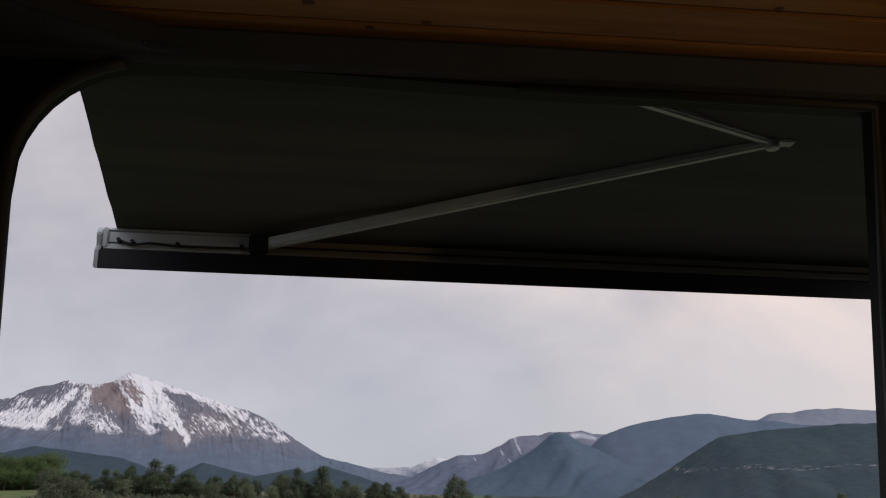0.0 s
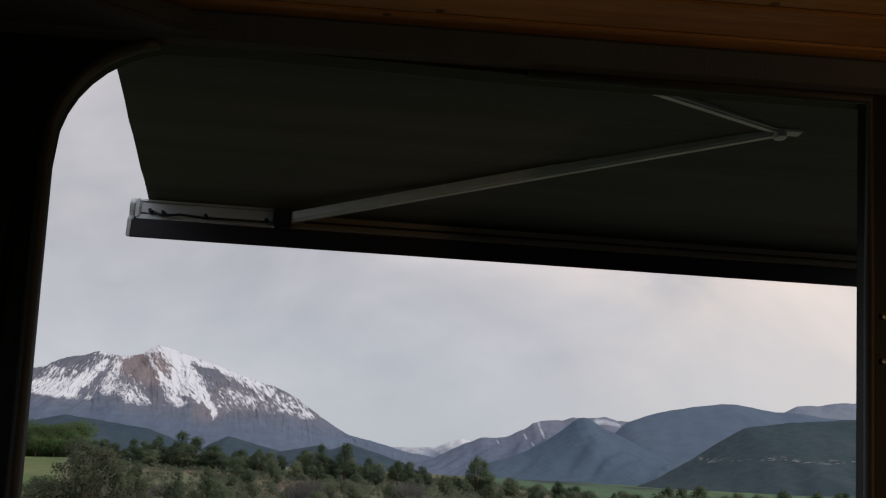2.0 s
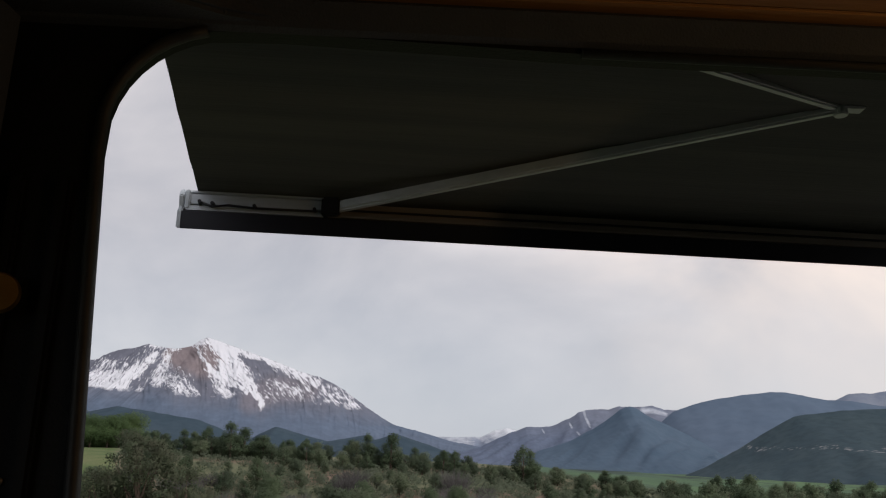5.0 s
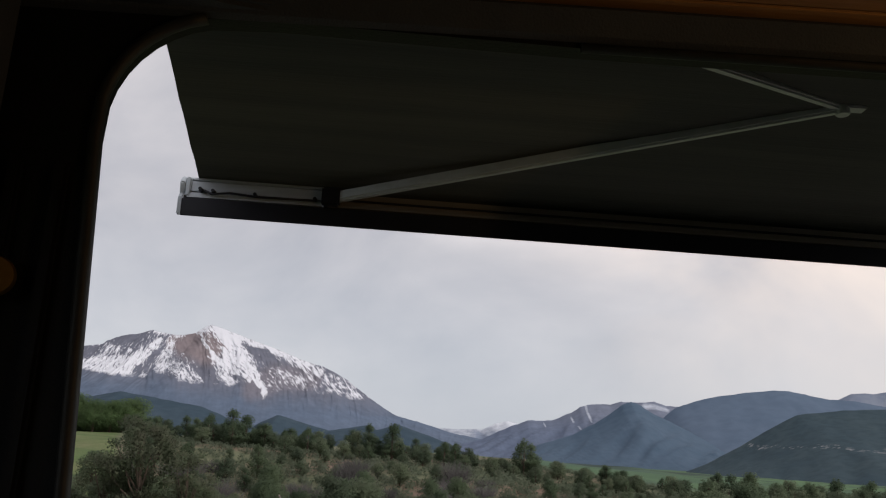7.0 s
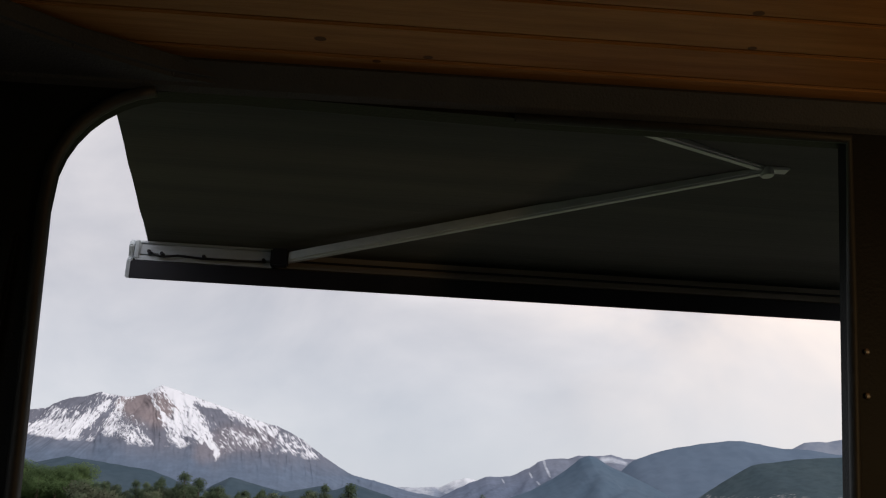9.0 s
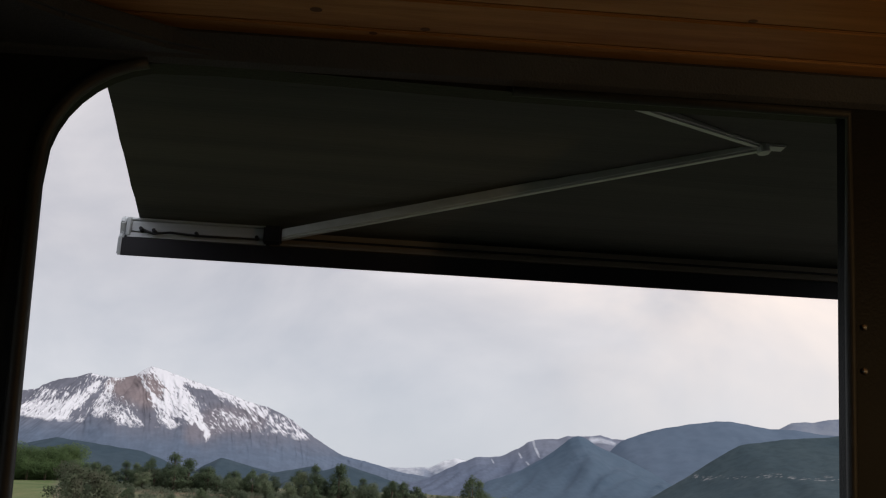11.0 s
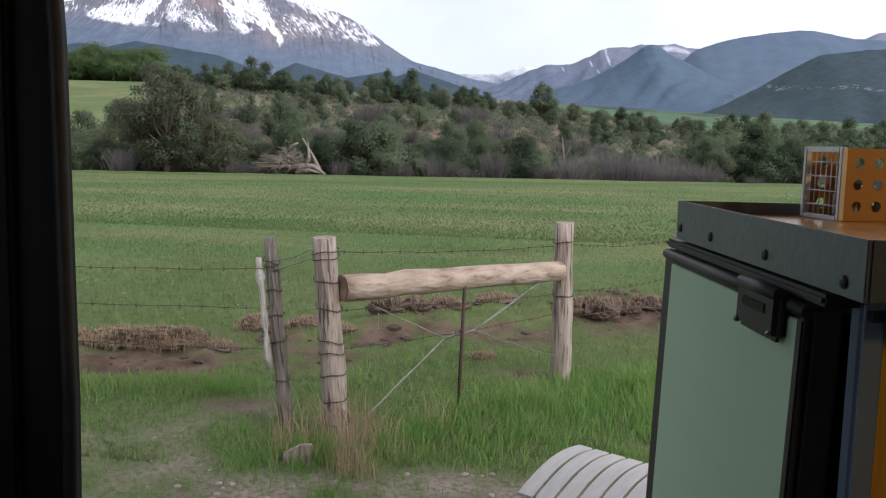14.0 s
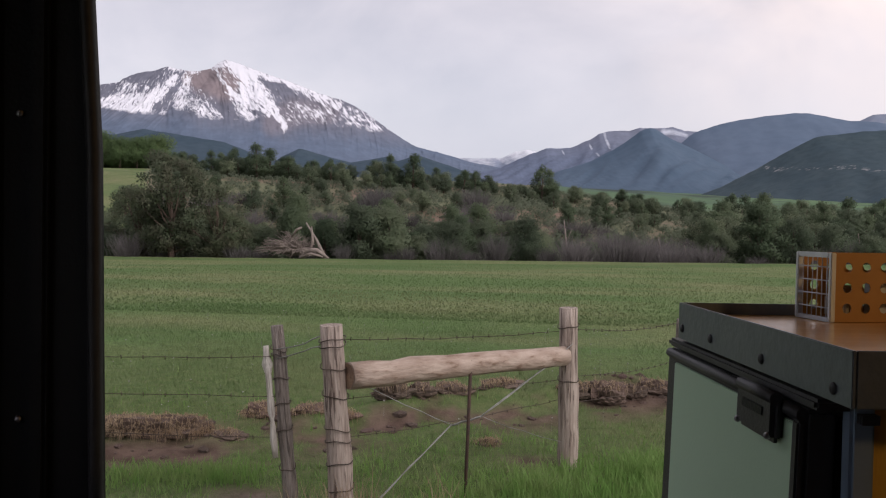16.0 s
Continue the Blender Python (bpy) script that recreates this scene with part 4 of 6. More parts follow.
    bm = box(knee.x - 0.005, knee.x + 0.055, knee.y - 0.016, knee.y + 0.016, knee.z - 0.008, knee.z + 0.018, 0.003, bm)
    part("elbow_joint", bm, M_ALU, t, "pale elbow joint")
    part("front_hinge", box(-0.205, -0.155, 2.61, 2.66, 2.795, 2.845, 0.005), M_DARKALU, t)
    part("rear_hinge", box(-0.07, 0.01, 1.76, 1.82, 2.99, 3.045, 0.005), M_DARKALU, t)


awning()


# ---- galley by the doorway: fridge, cabinet, framed worktop, basket ----
def galley():
    ta, tb, tz0, tz1, tu, tu1 = 0.992, 1.432, 1.768, 1.813, 0.353, 1.75
    # cabinet behind the fridge, faced in warm plywood
    cab = thing("cabinet", (0.62, 1.06, ZF), "warm ochre plywood galley cabinet beside the fridge", "cabinet", m=VAN)
    part("front_panel", box(0.404, tu1 - 0.02, 1.055, 1.067, ZF + 0.002, tz0 - 0.002, 0.001), M_ORANGE, cab)
    part("side_panel", box(tu1 - 0.02, tu1 - 0.002, 1.055, tb - 0.004, ZF + 0.002, tz0 - 0.002, 0.001), M_ORANGE, cab)
    part("back_panel", box(0.80, tu1 - 0.022, tb - 0.02, tb - 0.006, ZF + 0.002, tz0 - 0.002, 0.001), M_ORANGE, cab)
    part("edge_strip", box(0.381, 0.402, 1.046, 1.064, ZF + 0.002, tz0 - 0.002, 0.003), M_GREY, cab, "blue-grey painted edge post")
    # fridge: leans a little against its cabinet
    fr = thing("fridge", (0.36, 1.26, ZF), "upright fridge with a sage green door in a black frame", "fridge", m=VAN)

    def lean(bm):
        for v in bm.verts:
            v.co.x += (v.co.z - 1.75) * 0.028
        return bm
    va, vb, z0, z1 = 1.066, 1.468, 0.88, 1.752
    part("body", lean(box(0.382, 0.79, va + 0.012, vb - 0.035, z0 - 0.078, z1 - 0.008, 0.004)), M_PLASTIC, fr)
    door = part("door", lean(box(0.352, 0.380, va, vb, z0, z1, 0.004)), M_PLASTIC, fr, "black-framed fridge door")
    part("door_panel", lean(box(0.3485, 0.356, va + 0.016, vb - 0.040, z0 + 0.015, z1 - 0.014, 0.001)), M_GREEN, door, "sage green door panel")
    part("top_bar", lean(tube([(0.351, va + 0.004, z1 - 0.005), (0.351, vb - 0.012, z1 - 0.005)], 0.006, 10)), M_PLASTIC, door, "black rounded edge bar")
    part("edge_bar", lean(box(0.346, 0.354, va + 0.002, va + 0.014, z0, z1 - 0.01, 0.002)), M_PLASTIC, door)
    part("top_frame", lean(box(0.350, 0.39, va - 0.02, vb - 0.004, z1 + 0.003, z1 + 0.013, 0.003)), M_PLASTIC, fr)
    for k in range(9):
        part("vent_slat", lean(box(0.385 + k * 0.0, 0.40, va - 0.030 + k * 0.0036, va - 0.028 + k * 0.0036, z1 - 0.006, z1 + 0.002)), M_PLASTIC, fr)
    # latch
    la = part("latch", lean(box(0.336, 0.349, 1.098, 1.186, 1.715, 1.757, 0.005)), M_PLASTIC, door, "black plastic push latch")
    part("latch_slot", lean(box(0.3348, 0.337, 1.118, 1.168, 1.736, 1.745, 0.001)), M_BLACK, la)
    part("latch_roll", lean(tube([(0.340, 1.100, 1.755), (0.340, 1.184, 1.755)], 0.006, 10)), M_PLASTIC, la)
    for v, z in ((1.106, 1.721), (1.178, 1.721)):
        bm = bmesh.new()
        bmesh.ops.create_uvsphere(bm, u_segments=8, v_segments=6, radius=0.0035, matrix=Matrix.Translation((0.336, v, z)))
        part("screw", lean(bm), M_SCREW, la, "bright screw head")
    # worktop in a frame of blackened steel angle
    top = thing("worktop", (0.9, 1.2, tz0), "oiled wooden worktop in a bolted blackened steel frame", "worktop", m=VAN)
    part("board", box(tu + 0.004, tu1, ta + 0.004, tb - 0.004, tz0 + 0.006, tz1 - 0.014, 0.001), M_TOP, top, "oiled wooden board")
    part("frame_side", box(tu, tu + 0.0035, ta, tb, tz0, tz1, 0.0008), M_STEEL, top)
    part("frame_front", box(tu + 0.0037, tu1, ta, ta + 0.0035, tz0, tz1, 0.0008), M_STEEL, top)
    part("frame_back", box(tu + 0.0037, tu1, tb - 0.0035, tb, tz0, tz1, 0.0008), M_STEEL, top)
    for v, z in ((1.415, 1.782), (1.312, 1.782), (1.167, 1.781), (1.021, 1.779)):
        bm = bmesh.new()
        bmesh.ops.create_uvsphere(bm, u_segments=12, v_segments=8, radius=0.0052, matrix=Matrix.Translation((tu - 0.0005, v, z)) @ Matrix.Diagonal((0.55, 1, 1, 1)))
        part("bolt", bm, M_PLASTIC, top, "domed black bolt")
    # perforated basket with wire ends
    ang = Matrix.Rotation(radians(9), 4, "Z")
    zb = tz1 - 0.0135
    ba = thing("storage_basket", (0, 0, 0), "small ochre perforated metal basket with wire-mesh ends", "basket", m=VAN @ Matrix.Translation((0.5045, 1.343, zb)) @ ang)
    Lb, Db, Hb = 0.36, 0.066, 0.080

    def holed(y0, y1):
        bm = bmesh.new()
        pitch, r = 0.0245, 0.0062
        cols = int((Lb - 0.004) / pitch)
        x_in = (Lb - cols * pitch) / 2
        rows, z_in = 3, 0.004
        pz = (Hb - 2 * z_in) / rows

        def quad(a, b, c, d):
            bm.faces.new([bm.verts.new(p) for p in (a, b, c, d)])
        for i in range(cols):
            for j in range(rows):
                xa, za = x_in + i * pitch, z_in + j * pz
                cx, cz_ = xa + pitch / 2, za + pz / 2
                rim = [(xa, za), (cx, za), (xa + pitch, za), (xa + pitch, cz_), (xa + pitch, za + pz), (cx, za + pz), (xa, za + pz), (xa, cz_)]
                hole = [(cx + r * math.cos(a), cz_ + r * math.sin(a)) for a in [math.pi * (1.25 + 0.25 * k) for k in range(8)]]
                for k in range(8):
                    m_ = (k + 1) % 8
                    quad((rim[k][0], y0, rim[k][1]), (rim[m_][0], y0, rim[m_][1]), (hole[m_][0], y0, hole[m_][1]), (hole[k][0], y0, hole[k][1]))
        for xa, xb, za, zb_ in ((0, Lb, 0, z_in), (0, Lb, Hb - z_in, Hb), (0, x_in, z_in, Hb - z_in), (Lb - x_in, Lb, z_in, Hb - z_in)):
            quad((xa, y0, za), (xb, y0, za), (xb, y0, zb_), (xa, y0, zb_))
        bmesh.ops.remove_doubles(bm, verts=bm.verts, dist=1e-5)
        res = bmesh.ops.extrude_face_region(bm, geom=bm.faces[:])
        bmesh.ops.translate(bm, verts=[v for v in res["geom"] if isinstance(v, bmesh.types.BMVert)], vec=(0, y1 - y0, 0))
        bmesh.ops.recalc_face_normals(bm, faces=bm.faces[:])
        return bm
    part("side", holed(0, 0.0012), M_BASKET, ba)
    part("side", holed(Db - 0.0012, Db), M_BASKET, ba)
    part("bottom", box(0.001, Lb - 0.001, 0.0013, Db - 0.0013, 0, 0.0012), M_BASKET, ba)
    for x in (Lb / 3, Lb * 2 / 3):
        part("divider", box(x, x + 0.0012, 0.0013, Db - 0.0013, 0.0013, Hb - 0.001), M_BASKET, ba)
    for x in (0.0, Lb - 0.004):
        fr_ = None
        fr_ = box(x - 0.003, x + 0.004, -0.0025, 0.0030, 0, Hb + 0.001, 0.001, fr_)
        fr_ = box(x - 0.003, x + 0.004, Db - 0.0030, Db + 0.0025, 0, Hb + 0.001, 0.001, fr_)
        fr_ = box(x - 0.003, x + 0.004, 0.003, Db - 0.003, Hb - 0.005, Hb + 0.001, 0.001, fr_)
        fr_ = box(x - 0.003, x + 0.004, 0.003, Db - 0.003, 0, 0.005, 0.001, fr_)
        end = part("end_frame", fr_, M_ZINC, ba, "galvanised end frame")
        for k in range(1, 5):
            part("wire", tube([(x, 0.003, Hb * k / 5), (x, Db - 0.003, Hb * k / 5)], 0.0009, 6), M_ZINC, end)
        for k in range(1, 7):
            part("wire", tube([(x, Db * k / 7, 0.004), (x, Db * k / 7, Hb - 0.004)], 0.0007, 6), M_ZINC, end)
    return zb


galley()


def pouch():
    """Pale packets standing in the basket."""
    rnd = random.Random(8)
    for k in range(4):
        m = VAN @ Matrix.Translation((0.5045, 1.343, 1.8012)) @ Matrix.Rotation(radians(9), 4, "Z") @ Matrix.Translation((0.02 + k * 0.027, 0.018 + 0.03 * (k % 2), 0))
        bm = box(0, 0.02, 0, 0.028, 0, 0.030 + 0.008 * (k % 3), 0.004)
        solid("packet", bm, (M_BLEACH, M_STRAW, M_ZINC, M_STRAW)[k], "small pale packet lying in the basket", "packet", group="packets in the basket", m=m)


pouch()


# ---- slatted stool on the ground outside ----
def stool():
    B, A, D = Vector((0.043, 3.645, 0)), Vector((0.313, 4.112, 0)), Vector((0.378, 3.36, 0))
    along = (A - B).normalized()
    across = Vector((along.y, -along.x, 0))
    m = Matrix.Translation((B.x, B.y, ground_z(0.25, 3.6))) @ Matrix((( along.x, across.x, 0, 0), (along.y, across.y, 0, 0), (0, 0, 1, 0), (0, 0, 0, 1)))
    t = thing("stool", (0, 0, 0), "small folding stool with pale curved slats on the dirt", "stool", m=m)
    length, n, w, h = 0.53, 6, 0.064, 0.45

    def curve(s):
        return h - 0.035 * (1 - s / length) ** 2.2 - 0.012 * (s / length) ** 3 + 0.028 * math.sin(math.pi * s / length)
    for k in range(n):
        bm = bmesh.new()
        a, b = k * (w + 0.013), k * (w + 0.013) + w
        rows = []
        for i in range(11):
            s = length * i / 10
            z = curve(s)
            rows.append([bm.verts.new((s, y, zz)) for y, zz in ((a, z - 0.014), (a, z - 0.003), (a + 0.003, z), (b - 0.003, z), (b, z - 0.003), (b, z - 0.014))])
        for r0, r1 in zip(rows, rows[1:]):
            for q in range(6):
                f = bm.faces.new((r0[q], r0[(q + 1) % 6], r1[(q + 1) % 6], r1[q]))
        bm.faces.new(rows[0])
        bm.faces.new(list(reversed(rows[-1])))
        bmesh.ops.recalc_face_normals(bm, faces=bm.faces[:])
        part("slat", bm, M_SLAT, t)
    W = n * (w + 0.009)
    for y in (0.03, W - 0.05):
        part("seat_rail", tube([(s, y, curve(s) - 0.027) for s in np.linspace(0.02, length - 0.02, 9)], 0.012, 8), M_LEG, t, "tan wooden seat rail")
    for y, s0, s1 in ((0.05, 0.04, 0.42), (W - 0.07, 0.04, 0.42), (0.075, 0.46, 0.06), (W - 0.095, 0.46, 0.06)):
        part("leg", tube([(s0, y, curve(s0) - 0.03), (s1, y, -0.01)], 0.013, 8), M_LEG, t, "tan wooden leg")
    part("stretcher", tube([(0.39, 0.05, 0.06), (0.39, W - 0.07, 0.06)], 0.009, 8), M_LEG, t)


stool()


# ---- the old wire fence ----
def log(p, q, r0, r1, seed, knots=8, wob=0.05, sides=16):
    p, q = Vector(p), Vector(q)
    rnd = random.Random(seed)
    pts, rs = [], []
    for i in range(knots + 1):
        f = i / knots
        c = p.lerp(q, f)
        if 0 < i < knots:
            c += Vector((rnd.uniform(-1, 1), rnd.uniform(-1, 1), rnd.uniform(-1, 1))) * r0 * 0.07
        pts.append(c)
        rs.append((r0 + (r1 - r0) * f) * (1 + rnd.uniform(-wob, wob)))
    return tube(pts, rs, sides, wobble=0.05, seed=seed)


def log_part(name, p, q, r0, r1, seed, mat, parent, label="", **kw):
    """A log whose grain runs along its own length."""
    p, q = Vector(p), Vector(q)
    root = parent
    while root.parent:
        root = root.parent
    d = q - p
    ob = new(name, mesh_of(name, log((0, 0, 0), (0, 0, d.length), r0, r1, seed, **kw), mat))
    ob.parent = parent
    ob.matrix_basis = Matrix.Translation(p - Vector(root["base"])) @ d.to_track_quat("Z", "Y").to_matrix().to_4x4()
    return tagged(ob, label)


def wraps(name, centre_of, r, heights, parent):
    for k, z in enumerate(heights):
        c = Vector(centre_of(z))
        pts = [(c.x + (r + 0.004) * math.cos(a), c.y + (r + 0.004) * math.sin(a), z + 0.012 * math.sin(a + k) + 0.006 * math.sin(3 * a)) for a in np.linspace(0, 2 * math.pi, 19)]
        part(name, tube(pts, 0.0032, 6), M_WIRE, parent)


def fence():
    gl = {"group": "posts of the wire fence"}
    pl = thing("fence_post", (-0.99, 5.10, ground_z(-0.99, 5.1) - 0.05), "weathered round wooden brace post wrapped in wire", "fence post", "posts of the wire fence")
    log_part("post", (-0.958, 5.10, -0.08), (-1.045, 5.135, 1.127), 0.074, 0.064, 1, M_POST, pl)
    wraps("wire_wrap", lambda z: (-0.958 - 0.087 * z / 1.127, 5.10 + 0.035 * z / 1.127), 0.070, [0.09, 0.22, 0.36, 0.48, 0.55, 0.74, 0.90, 1.02, 1.05], pl)
    pr = thing("fence_post", (0.35, 6.272, ground_z(0.35, 6.27) - 0.05), "weathered round wooden brace post beside the rail", "fence post", "posts of the wire fence")
    log_part("post", (0.352, 6.272, -0.08), (0.318, 6.272, 1.10), 0.070, 0.062, 2, M_POST, pr)
    wraps("wire_wrap", lambda z: (0.35 - 0.03 * z, 6.272), 0.066, [0.62, 0.98], pr)
    rail = thing("fence_rail", (-0.98, 5.15, 0.86), "peeled log rail bracing the two fence posts", "fence rail")
    log_part("rail", (-0.943, 5.114, 0.85), (0.30, 6.21, 0.785), 0.076, 0.064, 3, M_RAIL, rail, sides=18, wob=0.025, knots=12)
    bm = bmesh.new()
    bmesh.ops.create_circle(bm, cap_ends=True, segments=16, radius=0.071, matrix=Matrix.Translation((-0.947, 5.110, 0.85)) @ Vector((-1.245, -1.07, 0.067)).to_track_quat("Z", "Y").to_matrix().to_4x4())
    part("cut_end", bm, M_ENDGRAIN, rail, "brown sawn end")
    po = thing("fence_stake", (-1.27, 5.15, -0.1), "grey leaning split stake tied to the fence", "fence post", "posts of the wire fence")
    log_part("stake", (-1.255, 5.16, -0.14), (-1.372, 5.21, 1.10), 0.044, 0.036, 4, M_OLD, po, wob=0.08)
    wraps("wire_wrap", lambda z: (-1.268 - 0.094 * z, 5.16 + 0.045 * z), 0.042, [0.30, 0.52, 0.66, 0.80, 0.93, 0.97], po)
    log_part("splint", (-1.362, 5.155, 0.354), (-1.43, 5.19, 0.985), 0.014, 0.026, 5, M_BLEACH, po, "bleached split stick", wob=0.4, knots=12)
    bs = thing("stub_board", (-1.08, 4.72, ground_z(-1.08, 4.72) - 0.08), "short broken grey board stuck in the grass", "board")
    bm = prism([(-1.17, -0.2), (-1.02, -0.2), (-1.01, 0.11), (-1.07, 0.105), (-1.16, 0.055)], "y", 4.68, 4.715, 0.004)
    part("board", bm, M_POST, bs)
    rod = thing("steel_rod", (-0.30, 5.61, -0.02), "thin rusty steel rod standing in the fence line", "rod")
    part("rod", tube([(-0.31, 5.6, -0.05), (-0.300, 5.61, 0.4), (-0.292, 5.62, 0.857)], 0.0105, 8), M_ROD, rod)
    # further posts along the line
    for x, y, zt, lean in ((1.38, 8.0, 0.777, 0.0), (2.62, 9.3, 0.745, -0.05), (3.9, 9.9, 0.95, 0.04), (5.2, 11.2, 0.8, 0.02)):
        g = ground_z(x, y)
        p = thing("fence_post", (x, y, g - 0.1), "thin grey weathered fence post", "fence post", "posts of the wire fence")
        log_part("post", (x, y, g - 0.2), (x + lean, y, zt), 0.05, 0.04, int(x * 10), M_OLD, p, wob=0.1)
    for x, y in ((-3.3, 5.05), (-5.2, 4.95)):
        g = ground_z(x, y)
        p = thing("fence_post", (x, y, g - 0.1), "thin grey weathered fence post", "fence post", "posts of the wire fence")
        log_part("post", (x, y, g - 0.2), (x + 0.02, y, 1.05), 0.05, 0.04, int(-x * 10), M_OLD, p, wob=0.1)

    def strand(name, a, b, sag, seed, barbs=True, r=0.002, m=M_WIRE, label="rusty barbed wire strand"):
        a, b = Vector(a), Vector(b)
        rnd = random.Random(seed)
        n = max(6, int((b - a).length / 0.2))
        pts = []
        for i in range(n + 1):
            f = i / n
            p = a.lerp(b, f)
            p.z -= sag * 4 * f * (1 - f)
            p += Vector((0, 0, rnd.uniform(-1, 1) * 0.006))
            pts.append(p)
        bm = tube(pts, r, 5)
        if barbs:
            d = (b - a).normalized()
            side = d.cross(Vector((0, 0, 1))).normalized()
            L = (b - a).length
            k = 0.06
            while k < L:
                f = k / L
                p = a.lerp(b, f)
                p.z -= sag * 4 * f * (1 - f)
                for v in (Vector((0, 0, 1)) + side * 0.6, Vector((0, 0, 1)) - side * 0.6):
                    v = v.normalized() * 0.013
                    bm = tube([p - v, p + v], 0.0016, 4, bm)
                k += 0.125
        t = thing(name, a, label, "wire", "wires of the fence")
        part("strand", bm, m, t)
    for k, z in enumerate((0.90, 0.70, 0.48)):
        strand("wire", (-3.3, 5.05, z + 0.02), (-1.38 + 0.05 * k, 5.17, z + 0.03 - 0.02 * k), 0.02, k)
    strand("wire", (-5.2, 4.95, 0.9), (-3.3, 5.05, 0.92), 0.03, 31)
    strand("wire", (-5.2, 4.95, 0.7), (-3.3, 5.05, 0.72), 0.03, 32)
    for k, z in enumerate((0.92, 0.97)):
        strand("wire", (-1.36, 5.16, z), (-1.10, 5.09, z + 0.10), 0.01, 5 + k, False, 0.0036, M_BRACE, "twisted grey tie wire")
    strand("wire", (-1.0, 5.2, 1.04), (0.28, 6.30, 0.94), 0.02, 7)
    strand("wire", (-0.98, 5.2, 0.70), (0.30, 6.33, 0.60), 0.01, 8)
    strand("wire", (-0.95, 5.2, 0.48), (0.31, 6.33, 0.47), 0.02, 9)
    for k, z in enumerate((0.95, 0.63, 0.45)):
        strand("wire", (0.36, 6.30, z), (1.38, 8.0, z - 0.2), 0.03, 12 + k)
        strand("wire", (1.38, 8.0, z - 0.2), (2.60, 9.3, z - 0.25), 0.03, 15 + k)
    # the twisted brace wires that cross between the posts
    c0, c1 = Vector((-0.40, 5.62, 0.455)), Vector((-0.223, 5.66, 0.505))
    for k in range(3):
        o = Vector((0.012 * k, 0.0, 0.012 * (k - 1)))
        strand("brace_wire", Vector((-0.93, 5.15, 0.0)) + o * 3, c0, -0.004 * k, 20 + k, False, 0.003, M_BRACE, "slack grey brace wire between the posts")
        strand("brace_wire", c1, Vector((0.28, 6.21, 0.83)) + o * 3, 0.004 * k, 24 + k, False, 0.003, M_BRACE, "slack grey brace wire between the posts")
    strand("brace_wire", c0, c1, 0.0, 28, False, 0.0065, M_BRACE, "slack grey brace wire between the posts")
    strand("brace_wire", c0, (-0.93, 5.24, 0.80), 0.01, 29, False, 0.003, M_BRACE, "slack grey brace wire between the posts")
    strand("brace_wire", c1, (0.30, 6.22, 0.20), 0.01, 30, False, 0.002, M_BRACE, "slack grey brace wire between the posts")


fence()


# ---- grass ----
def blades(name, mat, count, area, height, width, seed, keep, label, bend=0.5, three=True, as_turf=False):
    rnd = random.Random(seed)
    verts, faces, normals = [], [], []
    x0, x1, y0, y1 = area
    made = 0
    tries = 0
    while made < count and tries < count * 6:
        tries += 1
        y = y0 + (y1 - y0) * rnd.random() ** 1.4
        half = 0.62 * y + 0.6
        x = rnd.uniform(max(x0, -half), min(x1, half * 0.75))
        k = keep(x, y)
        if rnd.random() > k:
            continue
        made += 1
        z = ground_z(x, y) - 0.01
        h = rnd.uniform(*height) * (0.35 + 0.65 * k)
        a = rnd.uniform(-0.95, 0.95)
        w = rnd.uniform(*width)
        dx, dy = abs(math.cos(a)), math.sin(a)
        lean = rnd.uniform(0.1, bend) * h
        la = rnd.uniform(0, 2 * math.pi)
        lx, ly = math.cos(la) * lean, math.sin(la) * lean
        n = len(verts)
        if three:
            verts += [(x - dx * w, y - dy * w, z), (x + dx * w, y + dy * w, z), (x - dx * w * 0.7 + lx * 0.35, y - dy * w * 0.7 + ly * 0.35, z + h * 0.6),
                      (x + dx * w * 0.7 + lx * 0.35, y + dy * w * 0.7 + ly * 0.35, z + h * 0.6), (x + lx, y + ly, z + h)]
            faces += [(n, n + 1, n + 3, n + 2), (n + 2, n + 3, n + 4)]
        else:
            verts += [(x - dx * w, y - dy * w, z), (x + dx * w, y + dy * w, z), (x + lx, y + ly, z + h)]
            faces += [(n, n + 1, n + 2)]
        up = Vector((lx / h * 0.5 + rnd.uniform(-0.2, 0.2), ly / h * 0.5 + rnd.uniform(-0.2, 0.2), 1.0)).normalized()
        normals += [tuple(up)] * (len(verts) - n)
    me = raw(name, verts, faces, mat, as_turf)
    if as_turf:
        me.normals_split_custom_set_from_vertices(normals)
    return tagged(new(name, me), label, "grass", kind="stuff")


def tall_keep(x, y):
    b = bare(x, y)
    n = 0.5 + 0.5 * noise.noise((x * 1.5, y * 1.5, 20.0)) + 0.35 * noise.noise((x * 4.5, y * 4.5, 3.0))
    lush = math.exp(-((y - 5.55 - 0.45 * x) / 0.55) ** 2) * smoothstep(-1.0, -0.2, x)
    strip = 0.8 * math.exp(-((y - 5.75) / 0.22) ** 2) * (1 - smoothstep(-1.9, -1.4, x))
    foot = math.exp(-((x + 1.05) / 0.5) ** 2 - ((y - 4.75) / 0.35) ** 2)
    clump = smoothstep(0.5, 0.85, n)
    return max(0.0, min(1.0, (1 - 1.25 * b) * (0.03 + 0.6 * clump * (0.4 + 0.6 * lush) + 0.45 * lush + 0.75 * strip + 0.4 * foot) * (1 - smoothstep(6.6, 7.6, y - 0.5 * x) * 0.8)))


def meadow_keep(x, y):
    return max(0.05, 1 - 1.4 * bare(x, y)) * (0.65 + 0.35 * noise.noise((x * 0.5, y * 0.5, 8)))


